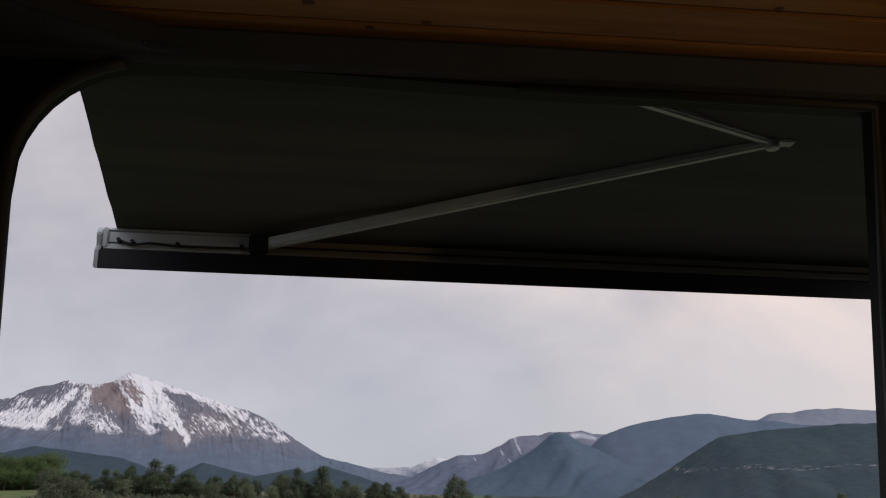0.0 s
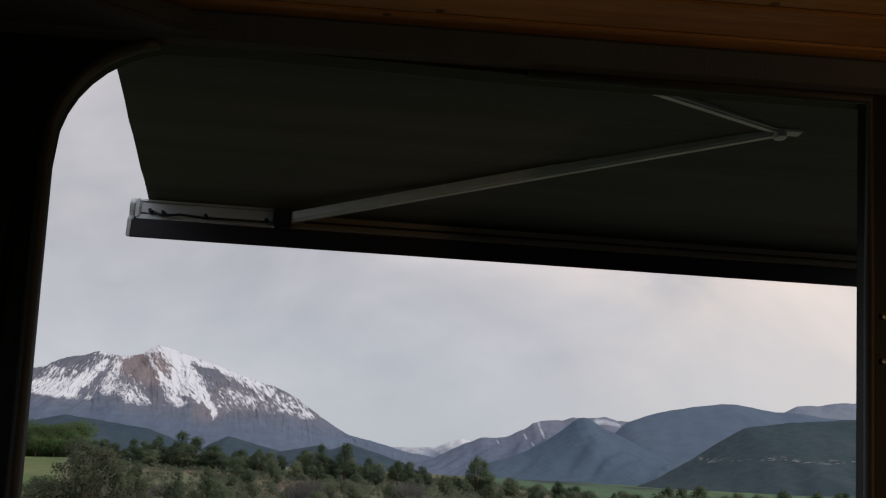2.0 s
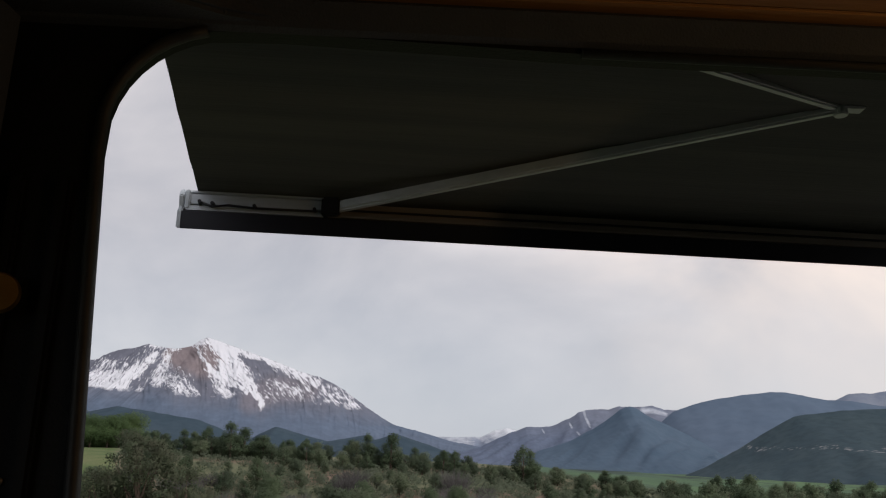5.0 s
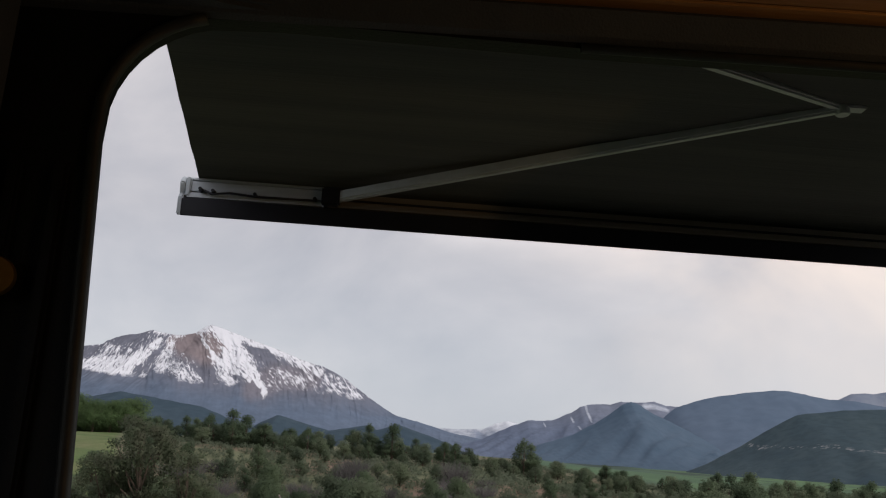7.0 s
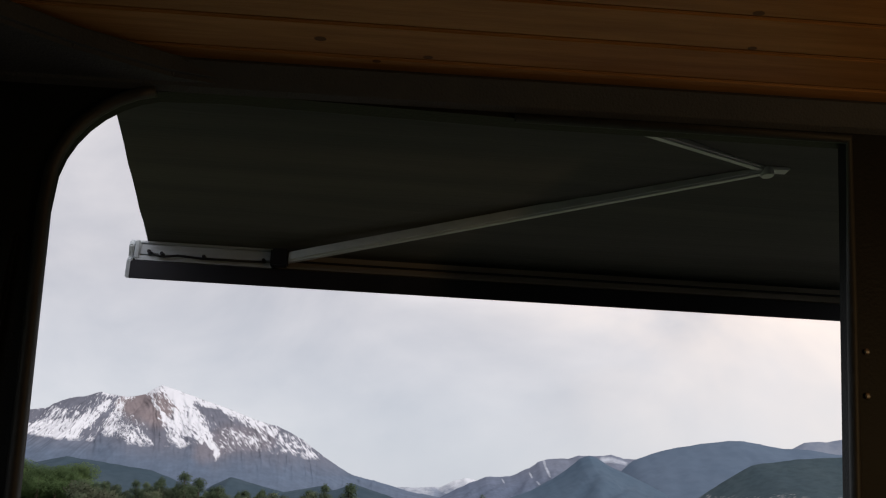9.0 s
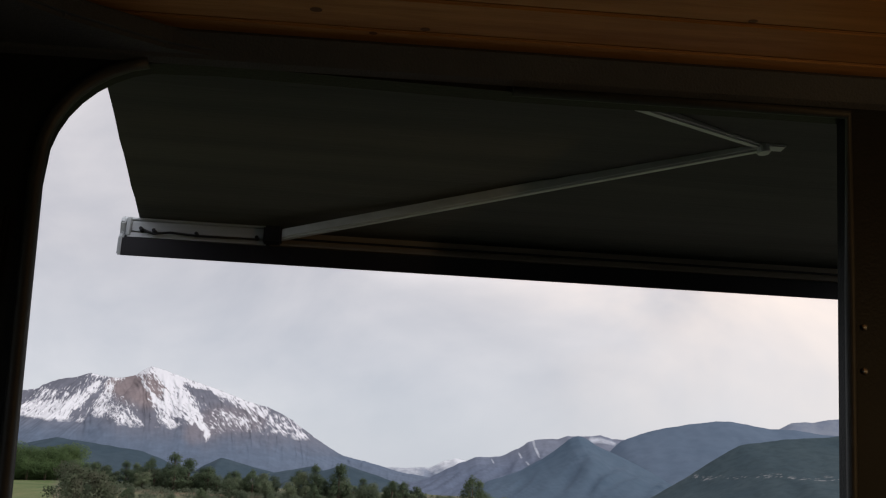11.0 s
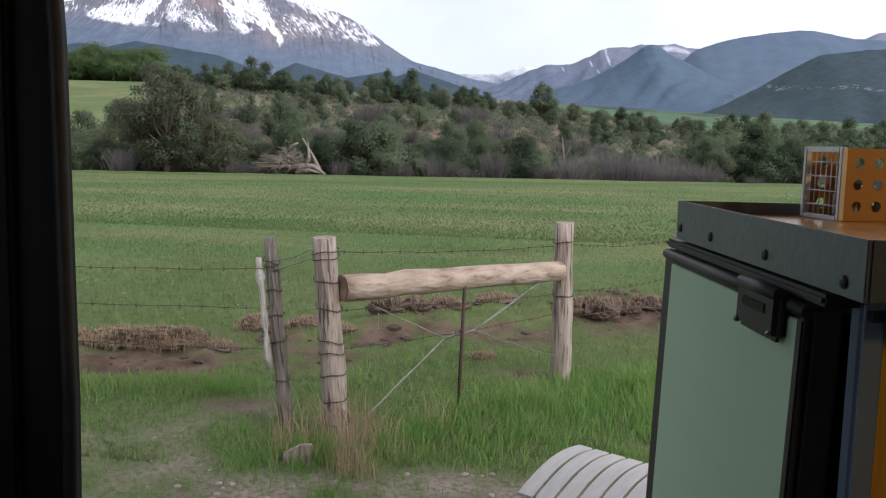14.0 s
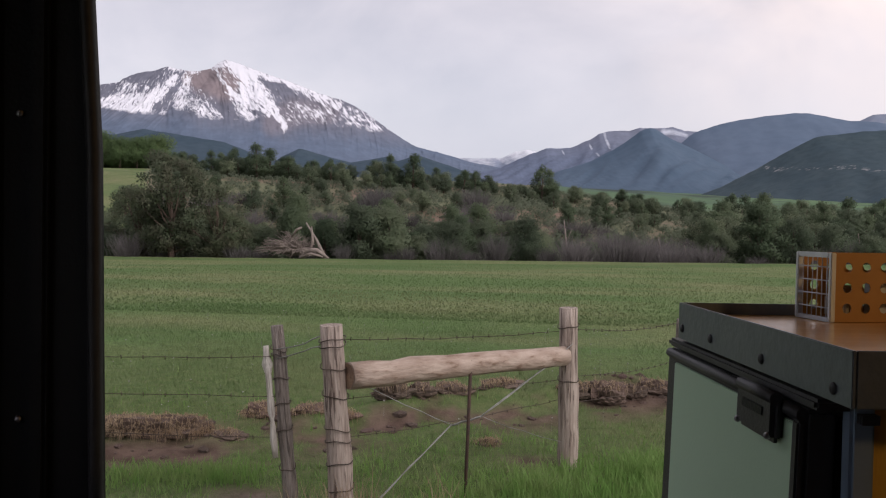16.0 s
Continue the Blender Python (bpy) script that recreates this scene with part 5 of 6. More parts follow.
blades("tall_grass", M_GRASS, 52000, (-6, 5, 3.3, 8.6), (0.05, 0.23), (0.0018, 0.0042), 1, tall_keep, "lush green grass tufts round the fence", 0.7)
blades("meadow_grass", M_MEADOW, 90000, (-16, 12, 4.6, 17), (0.02, 0.075), (0.003, 0.007), 2, meadow_keep, "short patchy meadow grass", 0.8, False, True)
blades("far_meadow_grass", M_MEADOW, 60000, (-34, 26, 15, 50), (0.02, 0.06), (0.012, 0.03), 3, lambda x, y: 0.9, "short patchy meadow grass further out", 0.8, False, True)


blades("short_grass", M_GRASS, 75000, (-5, 4, 3.3, 7.5), (0.012, 0.06), (0.0015, 0.003), 6, lambda x, y: max(0.05, 0.85 - 0.85 * bare(x, y)) * (0.6 + 0.4 * noise.noise((x * 2, y * 2, 31))),
       "short green turf between the bare patches", 0.9, False)


def stalk_keep(x, y):
    return max(math.exp(-((x + 0.85) / 0.25) ** 2 - ((y - 4.95) / 0.2) ** 2), math.exp(-((x + 0.42) / 0.10) ** 2 - ((y - 5.3) / 0.12) ** 2), math.exp(-((x + 1.15) / 0.12) ** 2 - ((y - 4.9) / 0.15) ** 2),
               math.exp(-((x + 0.78) / 0.1) ** 2 - ((y - 4.6) / 0.1) ** 2))


blades("dry_stalks", M_STRAW, 460, (-1.35, -0.25, 4.5, 5.5), (0.16, 0.46), (0.0015, 0.0032), 7, stalk_keep, "tall dry weed stalks beside the fence post", 0.6)


def straw_keep(x, y):
    d = (y - 6.75) - (x + 2.2) * 0.55 + 0.22 * noise.noise((x * 0.9, 1.0, 3.1))
    return 0.5 * math.exp(-((d - 0.08) / 0.16) ** 2) * max(0.0, 0.9 * smoothstep(0.05, 0.3, noise.noise((x * 0.9, 2.0, 11)))) + 0.03 * tall_keep(x, y)


blades("dry_grass", M_STRAW, 13000, (-6, 5, 4.2, 9.5), (0.05, 0.15), (0.0018, 0.004), 4, straw_keep, "dry straw-coloured grass on the earth bank", 1.6)


def turf_clod(x, y, length, depth, high, turn, seed, straw):
    """A turned sod: a lumpy roll of dark earth with matted dry grass combed over its top."""
    rnd = random.Random(seed)
    t = thing("turf_clod", (0, 0, 0), "turned sod of dark earth matted over with dry grass", "turf clod", "turned sods along the earth bank",
              m=Matrix.Translation((x, y, ground_z(x, y) - 0.03)) @ Matrix.Rotation(radians(turn), 4, "Z"))
    bm = bmesh.new()
    bmesh.ops.create_icosphere(bm, subdivisions=4, radius=1)
    for v in bm.verts:
        p = v.co.copy()
        q = 1 + 0.38 * noise.noise(p * 1.6 + Vector((seed * 2.7, 0, 0))) + 0.24 * noise.noise(p * 4.0 + Vector((seed, 3, 0))) + 0.10 * noise.noise(p * 10)
        ends = 1 - 0.35 * abs(p.x) ** 3
        v.co = Vector((p.x * length / 2 * q, p.y * depth / 2 * q * ends, (0.45 + 0.55 * p.z) * high * q * (ends if p.z > 0 else 1)))
    part("earth", bm, M_CLOD, t, "dark crumbly earth")
    tops = [v.co.copy() for v in t.children[0].data.vertices if v.co.z > high * (0.25 if straw > 290 else 0.7)]
    verts, faces, normals = [], [], []
    for k in range(straw):
        p = rnd.choice(tops) + Vector((rnd.uniform(-1, 1), rnd.uniform(-1, 1), 0)) * 0.02
        way = Vector((rnd.gauss(0, 0.5), -0.75 + rnd.gauss(0, 0.6), 0)).normalized()
        L = rnd.uniform(0.025, 0.075)
        side = Vector((-way.y, way.x, 0)) * rnd.uniform(0.0012, 0.0026)
        kink, tip = p + way * L * 0.5 + Vector((0, 0, rnd.uniform(0.005, 0.03))), p + way * L + Vector((0, 0, rnd.uniform(-0.07, 0.01)))
        n = len(verts)
        verts += [tuple(p - side), tuple(p + side), tuple(kink + side), tuple(kink - side), tuple(tip)]
        faces += [(n, n + 1, n + 2, n + 3), (n + 3, n + 2, n + 4)]
    ob = new("thatch", raw("thatch", verts, faces, M_STRAW))
    ob.parent = t
    tagged(ob, "matted straw-coloured dry grass")


for sod in ((-2.72, 6.58, 1.10, 0.28, 0.150, 2, 1, 2600), (-3.55, 6.70, 0.8, 0.24, 0.10, 0, 2, 1100), (-1.98, 7.02, 0.30, 0.24, 0.12, 15, 3, 420), (-1.62, 7.05, 0.34, 0.2, 0.08, 25, 4, 300),
            (-1.02, 7.50, 0.34, 0.30, 0.16, 20, 5, 160), (-0.80, 7.62, 0.26, 0.22, 0.13, 50, 13, 60), (-0.56, 7.80, 0.36, 0.22, 0.12, 20, 6, 130), (-0.15, 8.02, 0.40, 0.22, 0.09, 25, 7, 260),
            (0.50, 8.05, 0.32, 0.26, 0.12, 15, 8, 160), (0.80, 8.05, 0.36, 0.30, 0.20, 30, 9, 130), (1.02, 8.15, 0.24, 0.22, 0.13, 70, 14, 60), (-0.2, 6.75, 0.22, 0.16, 0.06, 10, 10, 160),
            (-1.35, 7.1, 0.26, 0.18, 0.06, 10, 11, 160), (1.25, 8.35, 0.4, 0.3, 0.14, 20, 12, 160), (-2.1, 6.55, 0.3, 0.2, 0.07, 10, 15, 60)):
    turf_clod(*sod)


def clods():
    rnd = random.Random(12)
    proto = []
    for k in range(4):
        bm = bmesh.new()
        bmesh.ops.create_icosphere(bm, subdivisions=1, radius=1)
        for v in bm.verts:
            v.co *= rnd.uniform(0.7, 1.15)
            v.co.z *= 0.7
        proto.append((mesh_of("clod", bm, M_CLOD), None))
    stones = []
    for k in range(3):
        bm = bmesh.new()
        bmesh.ops.create_icosphere(bm, subdivisions=1, radius=1)
        for v in bm.verts:
            v.co *= rnd.uniform(0.75, 1.1)
            v.co.z *= 0.6
        stones.append(mesh_of("stone", bm, M_STONE))
    made = 0
    while made < 190:
        x = rnd.uniform(-4.5, 4)
        y = 6.75 + (x + 2.2) * 0.55 + rnd.gauss(-0.25, 0.35)
        if bare(x, y) < 0.3:
            continue
        ob = new("clod", proto[made % 4][0])
        s = 0.008 + 0.05 * rnd.random() ** 2.2
        ob.matrix_basis = Matrix.Translation((x, y, ground_z(x, y))) @ Matrix.Rotation(rnd.uniform(0, 6), 4, "Z") @ Matrix.Diagonal((s * 1.3, s, s, 1))
        tagged(ob, "dark clod of turned earth", "clod", "earth clods on the bank")
        made += 1
    made = 0
    while made < 220:
        x, y = rnd.uniform(-2.6, 1.6), rnd.uniform(3.3, 4.9)
        if bare(x, y) < 0.35:
            continue
        ob = new("stone", stones[made % 3])
        s = rnd.choice((0.005, 0.006, 0.008, 0.01, 0.013, 0.022))
        ob.matrix_basis = Matrix.Translation((x, y, ground_z(x, y))) @ Matrix.Rotation(rnd.uniform(0, 6), 4, "Z") @ Matrix.Diagonal((s * 1.2, s, s, 1))
        tagged(ob, "small pale stone on bare dirt", "stone", "stones on the bare dirt")
        made += 1


clods()


# ---- trees and brush beyond the meadow ----
def facing(polys):
    """Turn each flat spray so that its front looks up and out over the meadow."""
    n = np.cross(polys[:, 1] - polys[:, 0], polys[:, 2] - polys[:, 0])
    back = 0.35 * n[:, 2] - n[:, 1] < 0
    polys[back] = polys[back][:, ::-1]
    return polys


def unit(v):
    return v / np.linalg.norm(v, axis=1, keepdims=True)


def crown_mesh(name, mat, blobs, leaf, count, seed):
    """A crown of many small leaf sprays clustered on boughs, with gaps; the sprays shade as rounded clumps."""
    rnd = np.random.RandomState(seed)
    bl = np.array(blobs)
    weights = bl[:, 3] ** 2
    b = bl[rnd.choice(len(bl), count, p=weights / weights.sum())]
    d = unit(rnd.normal(size=(count, 3)))
    r = b[:, 3:4] * (0.25 + 1.0 * rnd.rand(count, 1) ** 0.8)
    squash = np.column_stack((np.ones(count), np.ones(count), b[:, 4]))
    c = b[:, :3] + d * r * squash
    out = unit(d * 0.8 + rnd.normal(size=(count, 3)) * 0.6 + np.array([0, 0, 0.3]))
    side = unit(np.cross(out, rnd.normal(size=(count, 3))))
    s = leaf * (0.6 + 0.9 * rnd.rand(count, 1))
    quad = np.stack((c - side * s * 0.5, c + out * s * 0.6 + side * s * 0.5, c + out * s * 1.3, c + out * s * 0.5 - side * s * 0.7), axis=1)
    faces = np.arange(count * 4).reshape(count, 4)
    me = raw(name, facing(quad).reshape(-1, 3).tolist(), faces.tolist(), mat, True)
    middle = bl[:, :3].mean(axis=0)
    normal = unit(d * 0.9 + unit(c - middle) * 0.7 + rnd.normal(size=(count, 3)) * 0.22 + np.array([0, 0, 0.25]))
    me.normals_split_custom_set_from_vertices(np.repeat(normal, 4, axis=0).tolist())
    return me


def tree_proto(kind, seed, far=False):
    rnd = random.Random(seed)
    def cloud(n, wide, z0, z1, r, taper):
        out = []
        for _ in range(n):
            f = rnd.random()
            z = z0 + (z1 - z0) * f
            w = wide * (math.sin(math.pi * (0.12 + 0.82 * f)) ** taper)
            a, q = rnd.uniform(0, 6.283), math.sqrt(rnd.random())
            out.append((w * q * math.cos(a), w * q * math.sin(a), z, rnd.uniform(*r), rnd.uniform(0.7, 1.0)))
        return out
    if kind == "juniper":
        H, mat, leaf, count, label = 4.0, M_JUNIPER, 0.075, 9500, "rounded dusty green juniper tree"
        blobs, spread = cloud(30, 1.45, 0.5, 3.5, (0.35, 0.7), 0.7), 0.7
    elif kind == "pinyon":
        H, mat, leaf, count, label = 5.0, M_PINE, 0.08, 10000, "dark green pinyon pine"
        blobs, spread = cloud(36, 1.75, 0.6, 4.5, (0.32, 0.7), 0.9), 0.8
        blobs = [(x * (1.2 - z / 6), y * (1.2 - z / 6), z, r, s) for x, y, z, r, s in blobs]
    elif kind == "tall":
        H, mat, leaf, count, label = 6.6, M_OLIVE, 0.08, 18000, "tall open-crowned olive green tree with a reddish trunk"
        blobs, spread = cloud(64, 2.5, 0.6, 6.2, (0.3, 0.75), 0.7), 1.6
    elif kind == "leafy":
        H, mat, leaf, count, label = 4.5, M_SPRING, 0.085, 11000, "yellow-green tree in fresh leaf"
        blobs, spread = cloud(40, 1.9, 0.5, 4.0, (0.4, 0.9), 0.6), 0.8
    limbs = [(b[0] * 0.9, b[1] * 0.9, b[2]) for b in blobs[:10 if kind != "tall" else 20]]
    if far:
        leaf, count = leaf * 1.5, count // 3
    t = thing(kind + "_tree", (0, 0, 0), label, "tree", "trees beyond the meadow")
    bm = tube([(0, 0, -0.4), (0.05, 0.03, H * 0.25), (0.0, 0.08, H * 0.55), (0.06, 0, H * 0.86)], [H * 0.034, H * 0.026, H * 0.016, H * 0.004], 8)
    for k, l in enumerate(limbs):
        z0 = l[2] * 0.45
        bm = tube([(0.02, 0.04, z0), (l[0] * 0.5, l[1] * 0.5, z0 + (l[2] - z0) * 0.4), l], [H * 0.012, H * 0.008, H * 0.003], 5, bm)
    part("trunk", bm, M_BARK, t)
    ob = new("crown", crown_mesh("crown", mat, blobs, leaf, count, seed))
    ob.parent = t
    return t


def shrub_proto(seed):
    """A bare, purple-grey thicket of many thin upright stems."""
    rnd = random.Random(seed)
    t = thing("shrub", (0, 0, 0), "leafless grey-brown thicket shrub at the meadow's edge", "shrub", "bare shrubs along the meadow")
    verts, faces = [], []
    for k in range(420):
        a, r = rnd.uniform(0, 6.283), abs(rnd.gauss(0, 0.35))
        b = Vector((r * math.cos(a), r * math.sin(a), -0.1))
        d = Vector((math.cos(a) * rnd.uniform(0.1, 1.0), math.sin(a) * rnd.uniform(0.1, 1.0), rnd.uniform(0.9, 1.6))).normalized()
        L = rnd.uniform(0.7, 1.7)
        side = d.cross(Vector((rnd.uniform(-1, 1), rnd.uniform(-1, 1), 0.2))).normalized()
        kink = b + d * L * 0.5 + side * rnd.uniform(-0.1, 0.1)
        tip = b + d * L + Vector((0, 0, -0.25 * L * (1 - d.z)))
        w = 0.012
        n = len(verts)
        verts += [tuple(b - side * w), tuple(b + side * w), tuple(kink + side * w * 0.8), tuple(kink - side * w * 0.8), tuple(tip)]
        faces += [(n, n + 1, n + 2, n + 3), (n + 3, n + 2, n + 4)]
        for q in range(3):
            f = rnd.uniform(0.4, 0.95)
            p = b.lerp(tip, f)
            e = p + (d + Vector((rnd.uniform(-1, 1), rnd.uniform(-1, 1), rnd.uniform(-0.2, 0.6)))) * 0.16
            n = len(verts)
            verts += [tuple(p - side * 0.007), tuple(p + side * 0.007), tuple(e)]
            faces.append((n, n + 1, n + 2))
    ob = new("thicket", raw("thicket", verts, faces, M_TWIG))
    ob.parent = t
    return t


def woods():
    rnd = random.Random(77)
    protos = {k: [tree_proto(k, 10 * i + j) for j in range(n)] for i, (k, n) in enumerate((("juniper", 4), ("pinyon", 4), ("tall", 2), ("leafy", 2)))}
    protos.update({k + "_far": [tree_proto(k, 200 + 10 * i + j, True) for j in range(4)] for i, k in enumerate(("juniper", "pinyon"))})
    protos["shrub"] = [shrub_proto(90 + j) for j in range(3)]
    spots = {}

    def plant(kind, x, y, size, squash=1.0):
        if kind in ("juniper", "pinyon") and (y > 63 or size < 0.5):
            kind += "_far"
        ob = protos[kind][rnd.randrange(len(protos[kind]))]
        m = Matrix.Translation((x, y, ground_z(x, y))) @ Matrix.Rotation(rnd.uniform(-0.6, 0.6), 4, "Z") @ Matrix.Diagonal((size * rnd.uniform(0.85, 1.2), size, size * squash, 1))
        spots.setdefault(ob.name, (ob, []))[1].append(m)
    # marked trees first
    plant("tall", -20.6, 51.5, 0.98)
    plant("tall", -18.2, 52.6, 0.72)
    plant("tall", -23.4, 53.5, 0.74)
    plant("pinyon", -14.6, 100, 0.72)
    plant("juniper", -16.0, 101, 0.7)
    plant("pinyon", 2.4, 98, 0.82)
    plant("pinyon", 3.2, 99.5, 0.72)
    plant("juniper", -9.6, 53, 0.95)
    plant("juniper", -7.9, 53.5, 0.95)
    for k in range(34):
        plant("leafy", rnd.uniform(-0.64, -0.425) * 124, 124 + rnd.uniform(-5, 8), rnd.uniform(0.75, 1.25), 0.9)
    for a, y, size in ((-0.475, 53, 0.6), (-0.50, 54, 0.75), (-0.45, 54.5, 0.62), (-0.53, 55, 0.8), (-0.44, 58, 0.85), (-0.47, 60, 0.8), (-0.455, 72, 0.8), (-0.50, 66, 0.9)):
        plant("juniper", a * y, y, size)
    for a, y, size in ((-0.325, 101, 0.7), (-0.300, 100, 0.8), (-0.285, 102, 0.75), (-0.263, 101, 0.6), (-0.24, 103, 0.5), (-0.12, 97, 0.8), (-0.05, 99, 0.5)):
        plant("pinyon", a * y, y, size)
    # slope and crest
    placed = []

    def scatter(n, a_rng, y_rng, kinds, size, gap, squash=(0.8, 1.05)):
        k = tries = 0
        while k < n and tries < n * 30:
            tries += 1
            y = rnd.uniform(*y_rng)
            x = rnd.uniform(*a_rng) * y
            if any((x - p) ** 2 + (y - q) ** 2 < gap * gap for p, q in placed):
                continue
            placed.append((x, y))
            plant(rnd.choice(kinds), x, y, rnd.uniform(*size), rnd.uniform(*squash))
            k += 1
    scatter(40, (-0.40, 0.03), (52.6, 63), ("juniper", "pinyon", "juniper"), (0.5, 0.9), 1.7)
    scatter(30, (0.20, 0.50), (53, 64), ("juniper", "pinyon", "juniper"), (0.55, 0.95), 2.0)
    scatter(30, (-0.44, 0.03), (62, 84), ("juniper", "pinyon", "juniper"), (0.3, 0.62), 2.4)
    scatter(36, (0.17, 0.52), (64, 98), ("juniper", "pinyon", "juniper"), (0.6, 0.95), 2.4)
    scatter(60, (-0.44, 0.5), (56, 96), ("juniper",), (0.2, 0.42), 1.4)
    scatter(12, (0.03, 0.14), (72, 95), ("juniper", "pinyon"), (0.25, 0.5), 2.4)
    scatter(44, (-0.42, -0.2), (98, 114), ("juniper", "pinyon", "pinyon"), (0.4, 0.7), 1.4)
    scatter(64, (-0.24, 0.2), (92, 110), ("juniper", "pinyon", "juniper"), (0.3, 0.62), 1.6)
    scatter(30, (0.2, 0.5), (98, 130), ("juniper", "pinyon", "pinyon"), (0.6, 1.0), 3.0)
    scatter(34, (-0.46, 0.50), (51.3, 55), ("shrub",), (0.5, 1.1), 1.2, (0.8, 1.2))
    scatter(22, (0.06, 0.42), (52, 58), ("shrub",), (0.6, 1.45), 1.2, (0.7, 1.2))
    scatter(44, (-0.42, 0.4), (57, 84), ("shrub",), (0.8, 1.7), 1.6, (0.6, 1.0))
    for ob, places in spots.values():
        for m in places[1:]:
            copy_thing(ob, m)
        ob.matrix_basis = places[0]
    for group in protos.values():
        for ob in group:
            if ob.name not in spots:
                for o in (*ob.children_recursive, ob):
                    bpy.data.objects.remove(o)


woods()


def sage():
    """Low grey-green sagebrush dotted over the open hillside."""
    rnd = np.random.RandomState(5)
    n, sprigs = 5200, 26
    y = rnd.uniform(56, 118, n)
    x = rnd.uniform(-0.42, 0.5, n) * y
    base = np.array([(p, q, ground_z(p, q)) for p, q in zip(x, y)])
    base = np.repeat(base, sprigs, axis=0)
    s = np.repeat(rnd.uniform(0.25, 0.75, (n, 1)), sprigs, axis=0)
    d = rnd.normal(size=(n * sprigs, 3))
    d[:, 2] = np.abs(d[:, 2]) + 0.2
    d = unit(d)
    c = base + d * s * rnd.uniform(0.3, 1, (n * sprigs, 1))
    side = unit(np.cross(d, rnd.normal(size=(n * sprigs, 3))))
    w = s * 0.2
    verts = facing(np.stack((c - side * w, c + side * w, c + d * w * 1.2), axis=1)).reshape(-1, 3)
    me = raw("sagebrush", verts.tolist(), np.arange(len(verts)).reshape(-1, 3).tolist(), M_SAGE, True)
    me.normals_split_custom_set_from_vertices(np.repeat(unit(d + np.array([0, 0, 0.5])), 3, axis=0).tolist())
    tagged(new("sagebrush", me), "grey-green sagebrush scattered over the hillside", "sagebrush", kind="stuff")


sage()


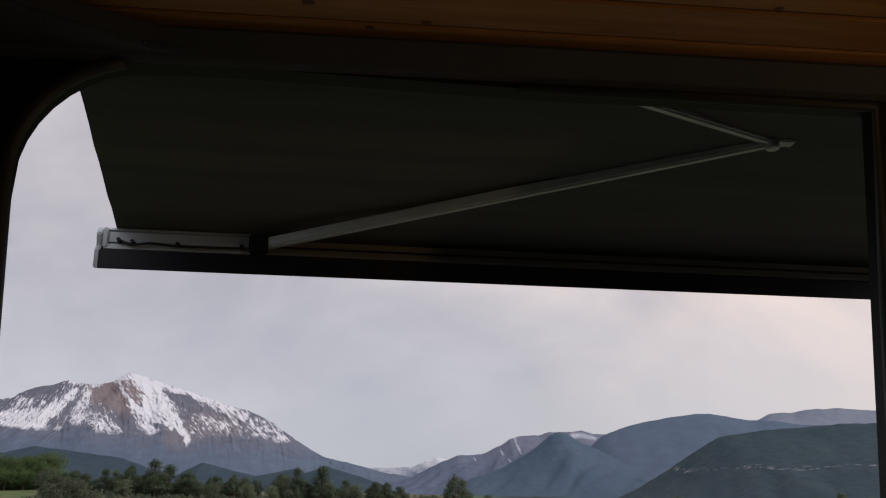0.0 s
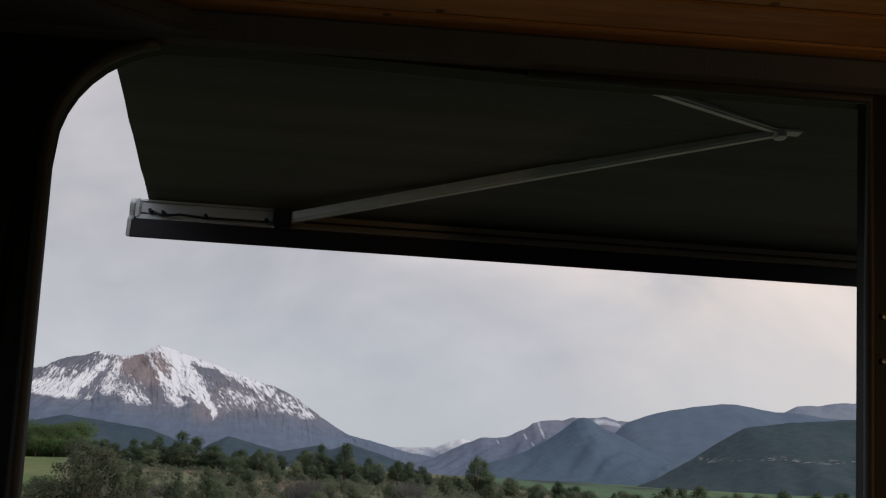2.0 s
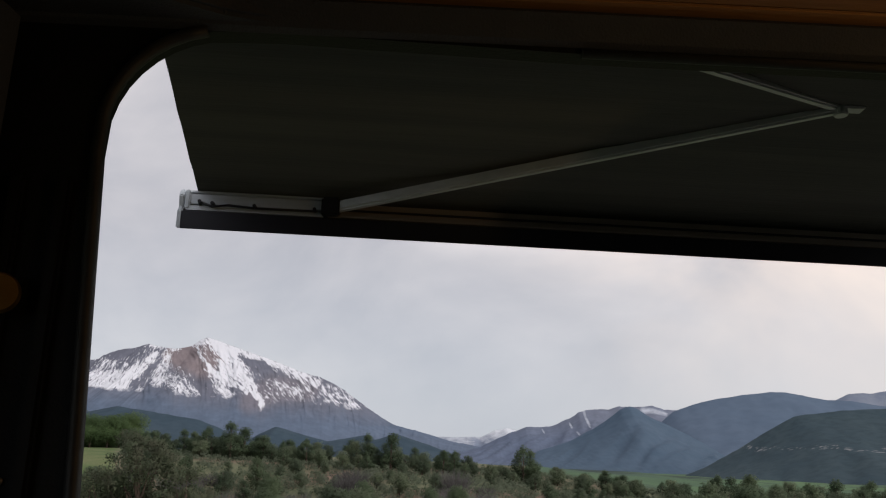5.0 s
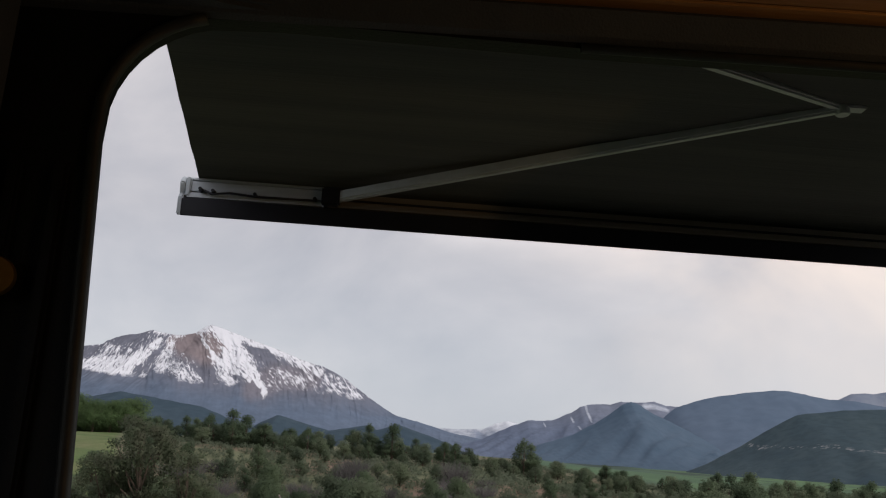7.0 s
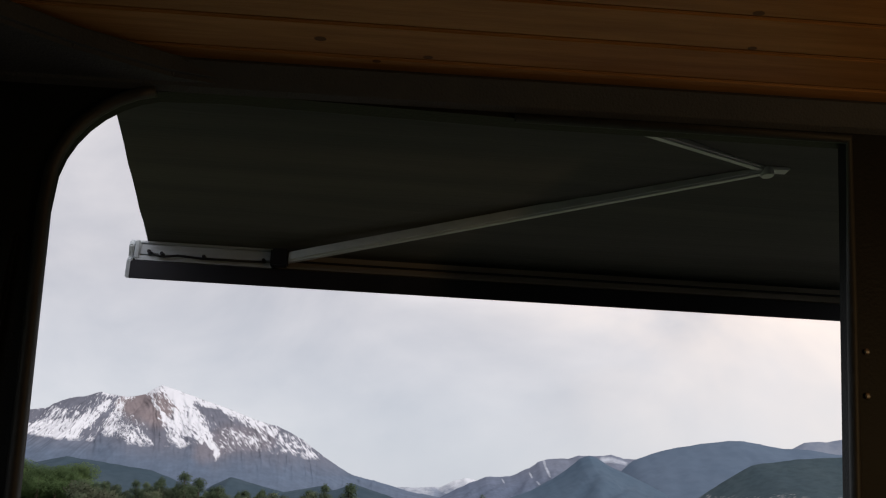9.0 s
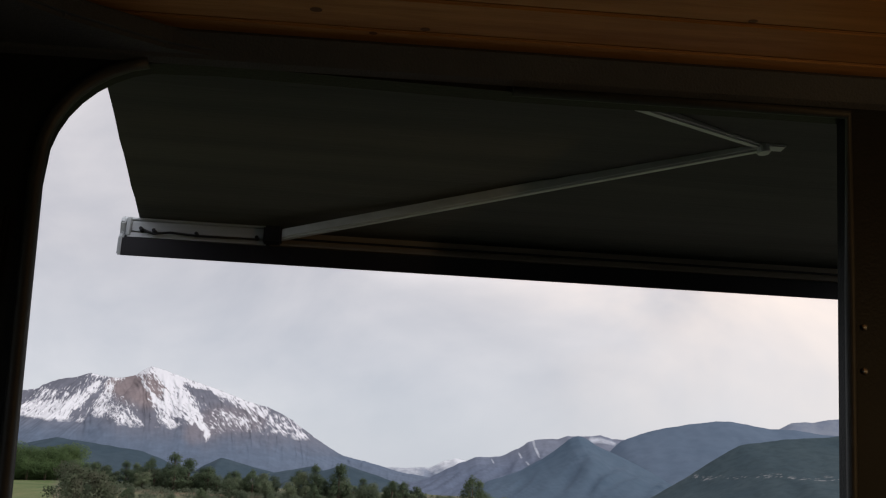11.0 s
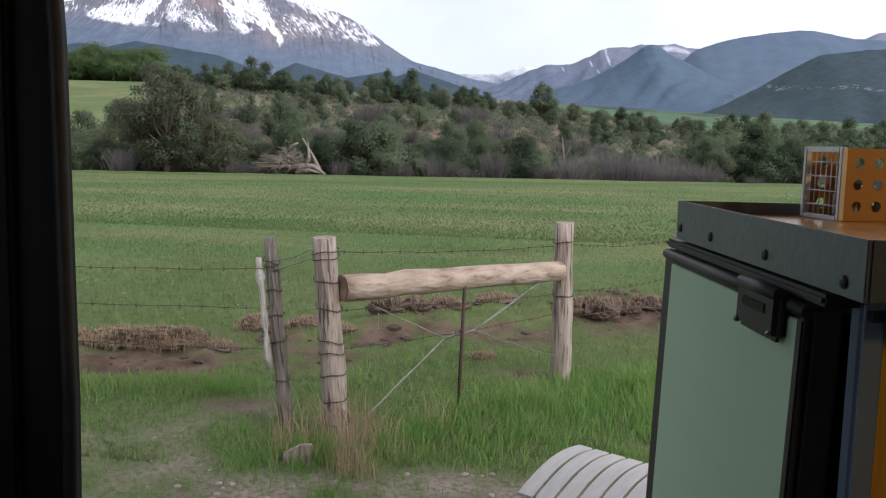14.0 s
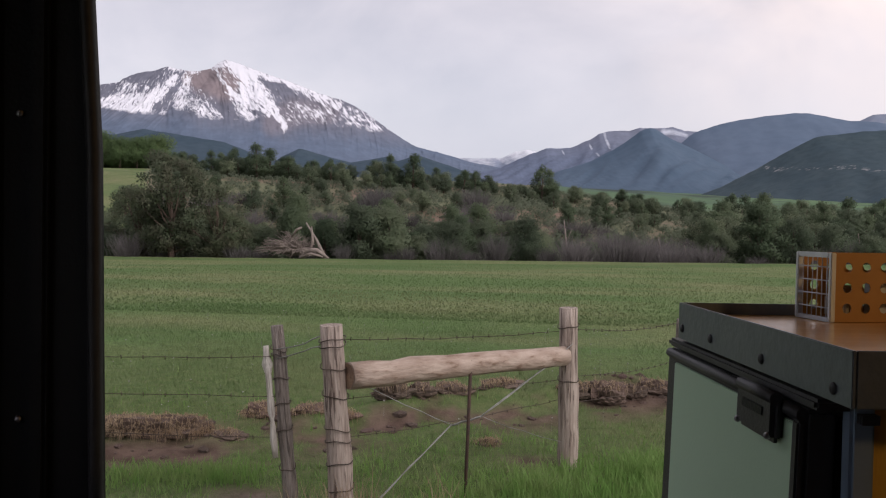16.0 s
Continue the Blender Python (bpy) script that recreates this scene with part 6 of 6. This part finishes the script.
def fallen_tree():
    g = ground_z(-12.6, 51.0)
    t = thing("fallen_tree", (-12.6, 51.0, g), "bleached fallen tree with a dome of dead twigs", "fallen tree")
    part("trunk", tube([(-13.4, 51.2, g + 0.25), (-12.4, 50.9, g + 0.5), (-11.6, 50.8, g + 0.55), (-10.9, 50.7, g + 0.1)], [0.2, 0.17, 0.13, 0.07], 9), M_DEADWOOD, t)
    part("limb", tube([(-12.2, 51.2, g + 0.3), (-11.9, 51.0, g + 1.0), (-12.0, 51.1, g + 1.9)], [0.12, 0.09, 0.04], 7), M_DEADWOOD, t)
    part("limb", tube([(-11.1, 50.8, g + 0.05), (-11.7, 51.1, g + 1.1), (-12.4, 51.4, g + 2.1)], [0.13, 0.09, 0.04], 7), M_DEADWOOD, t)
    part("limb", tube([(-12.6, 50.7, g + 0.1), (-11.9, 50.6, g + 0.35), (-11.2, 50.5, g + 0.2)], [0.11, 0.09, 0.05], 7), M_DEADWOOD, t)
    part("limb", tube([(-13.2, 51.0, g + 1.2), (-12.8, 50.8, g + 1.7), (-12.5, 50.7, g + 1.85)], [0.05, 0.09, 0.06], 7), M_DEADWOOD, t)
    rnd = random.Random(3)
    bm = bmesh.new()
    for k in range(260):
        a, q = rnd.uniform(0, 6.283), rnd.uniform(0.1, 1.45)
        h = 1.75 * math.sqrt(max(0.05, 1 - (q / 2.0) ** 2)) * rnd.uniform(0.55, 1.05)
        r = 1.7 * rnd.random() ** 0.5
        e = Vector((-13.4 + r * 1.2 * math.cos(a), 51.1 + 0.7 * r * math.sin(a), g + h * (1 - (r / 2.0) ** 2)))
        b = Vector((-12.9 + 0.6 * rnd.uniform(-1, 1), 51.1, g + 0.15))
        bend = b.lerp(e, 0.55) + Vector((rnd.uniform(-0.15, 0.15), rnd.uniform(-0.15, 0.15), 0.25))
        bm = tube([b, bend, e, e + Vector((rnd.uniform(-0.3, 0.3), rnd.uniform(-0.2, 0.2), rnd.uniform(-0.35, 0.1)))], [0.028, 0.02, 0.014, 0.006], 4, bm)
    part("dead_crown", bm, M_DEADWOOD, t, "dome of bleached grey-brown dead twigs")
    # snags
    for x, y, h in ((3.2, 58, 3.0), (8.9, 56, 2.0), (21.5, 58, 2.2), (10.3, 55, 1.6)):
        g = ground_z(x, y)
        s = thing("dead_snag", (x, y, g), "thin bleached dead tree trunk", "dead tree", "dead snags")
        part("trunk", tube([(x, y, g - 0.2), (x - 0.15, y, g + h * 0.5), (x - 0.35, y, g + h)], [0.08, 0.06, 0.02], 6), M_DEADWOOD, s)
        part("limb", tube([(x - 0.15, y, g + h * 0.5), (x + 0.2, y, g + h * 0.8)], [0.03, 0.01], 5), M_DEADWOOD, s)


fallen_tree()


def seed_heads():
    """Pale seed heads standing over the meadow grass."""
    rnd = random.Random(33)
    verts, faces = [], []
    for k in range(260):
        y = 6.9 + 16 * rnd.random() ** 1.5
        x = rnd.uniform(-0.55 * y, 0.45 * y)
        z = ground_z(x, y) + rnd.uniform(0.06, 0.14)
        r = rnd.uniform(0.004, 0.008)
        n = len(verts)
        verts += [(x - r, y, z), (x, y - r, z), (x + r, y, z), (x, y + r, z), (x, y, z + r), (x, y, z - r), (x, y, z - 0.14), (x + 0.002, y, z - 0.14)]
        faces += [(n, n + 1, n + 4), (n + 1, n + 2, n + 4), (n + 2, n + 3, n + 4), (n + 3, n, n + 4), (n + 1, n, n + 5), (n + 2, n + 1, n + 5), (n + 5, n + 6, n + 7)]
    tagged(new("seed_heads", raw("seed_heads", verts, faces, M_FLOWER)), "pale seed heads dotted over the meadow", "flower", kind="stuff")


seed_heads()
blades("grass_tuft", M_GRASS, 260, (0.0, 0.5, 3.3, 4.0), (0.10, 0.22), (0.002, 0.004), 17, lambda x, y: math.exp(-((x + 0.02) / 0.08) ** 2 - ((y - 3.62) / 0.08) ** 2), "spiky grass tuft in the dirt", 0.6)
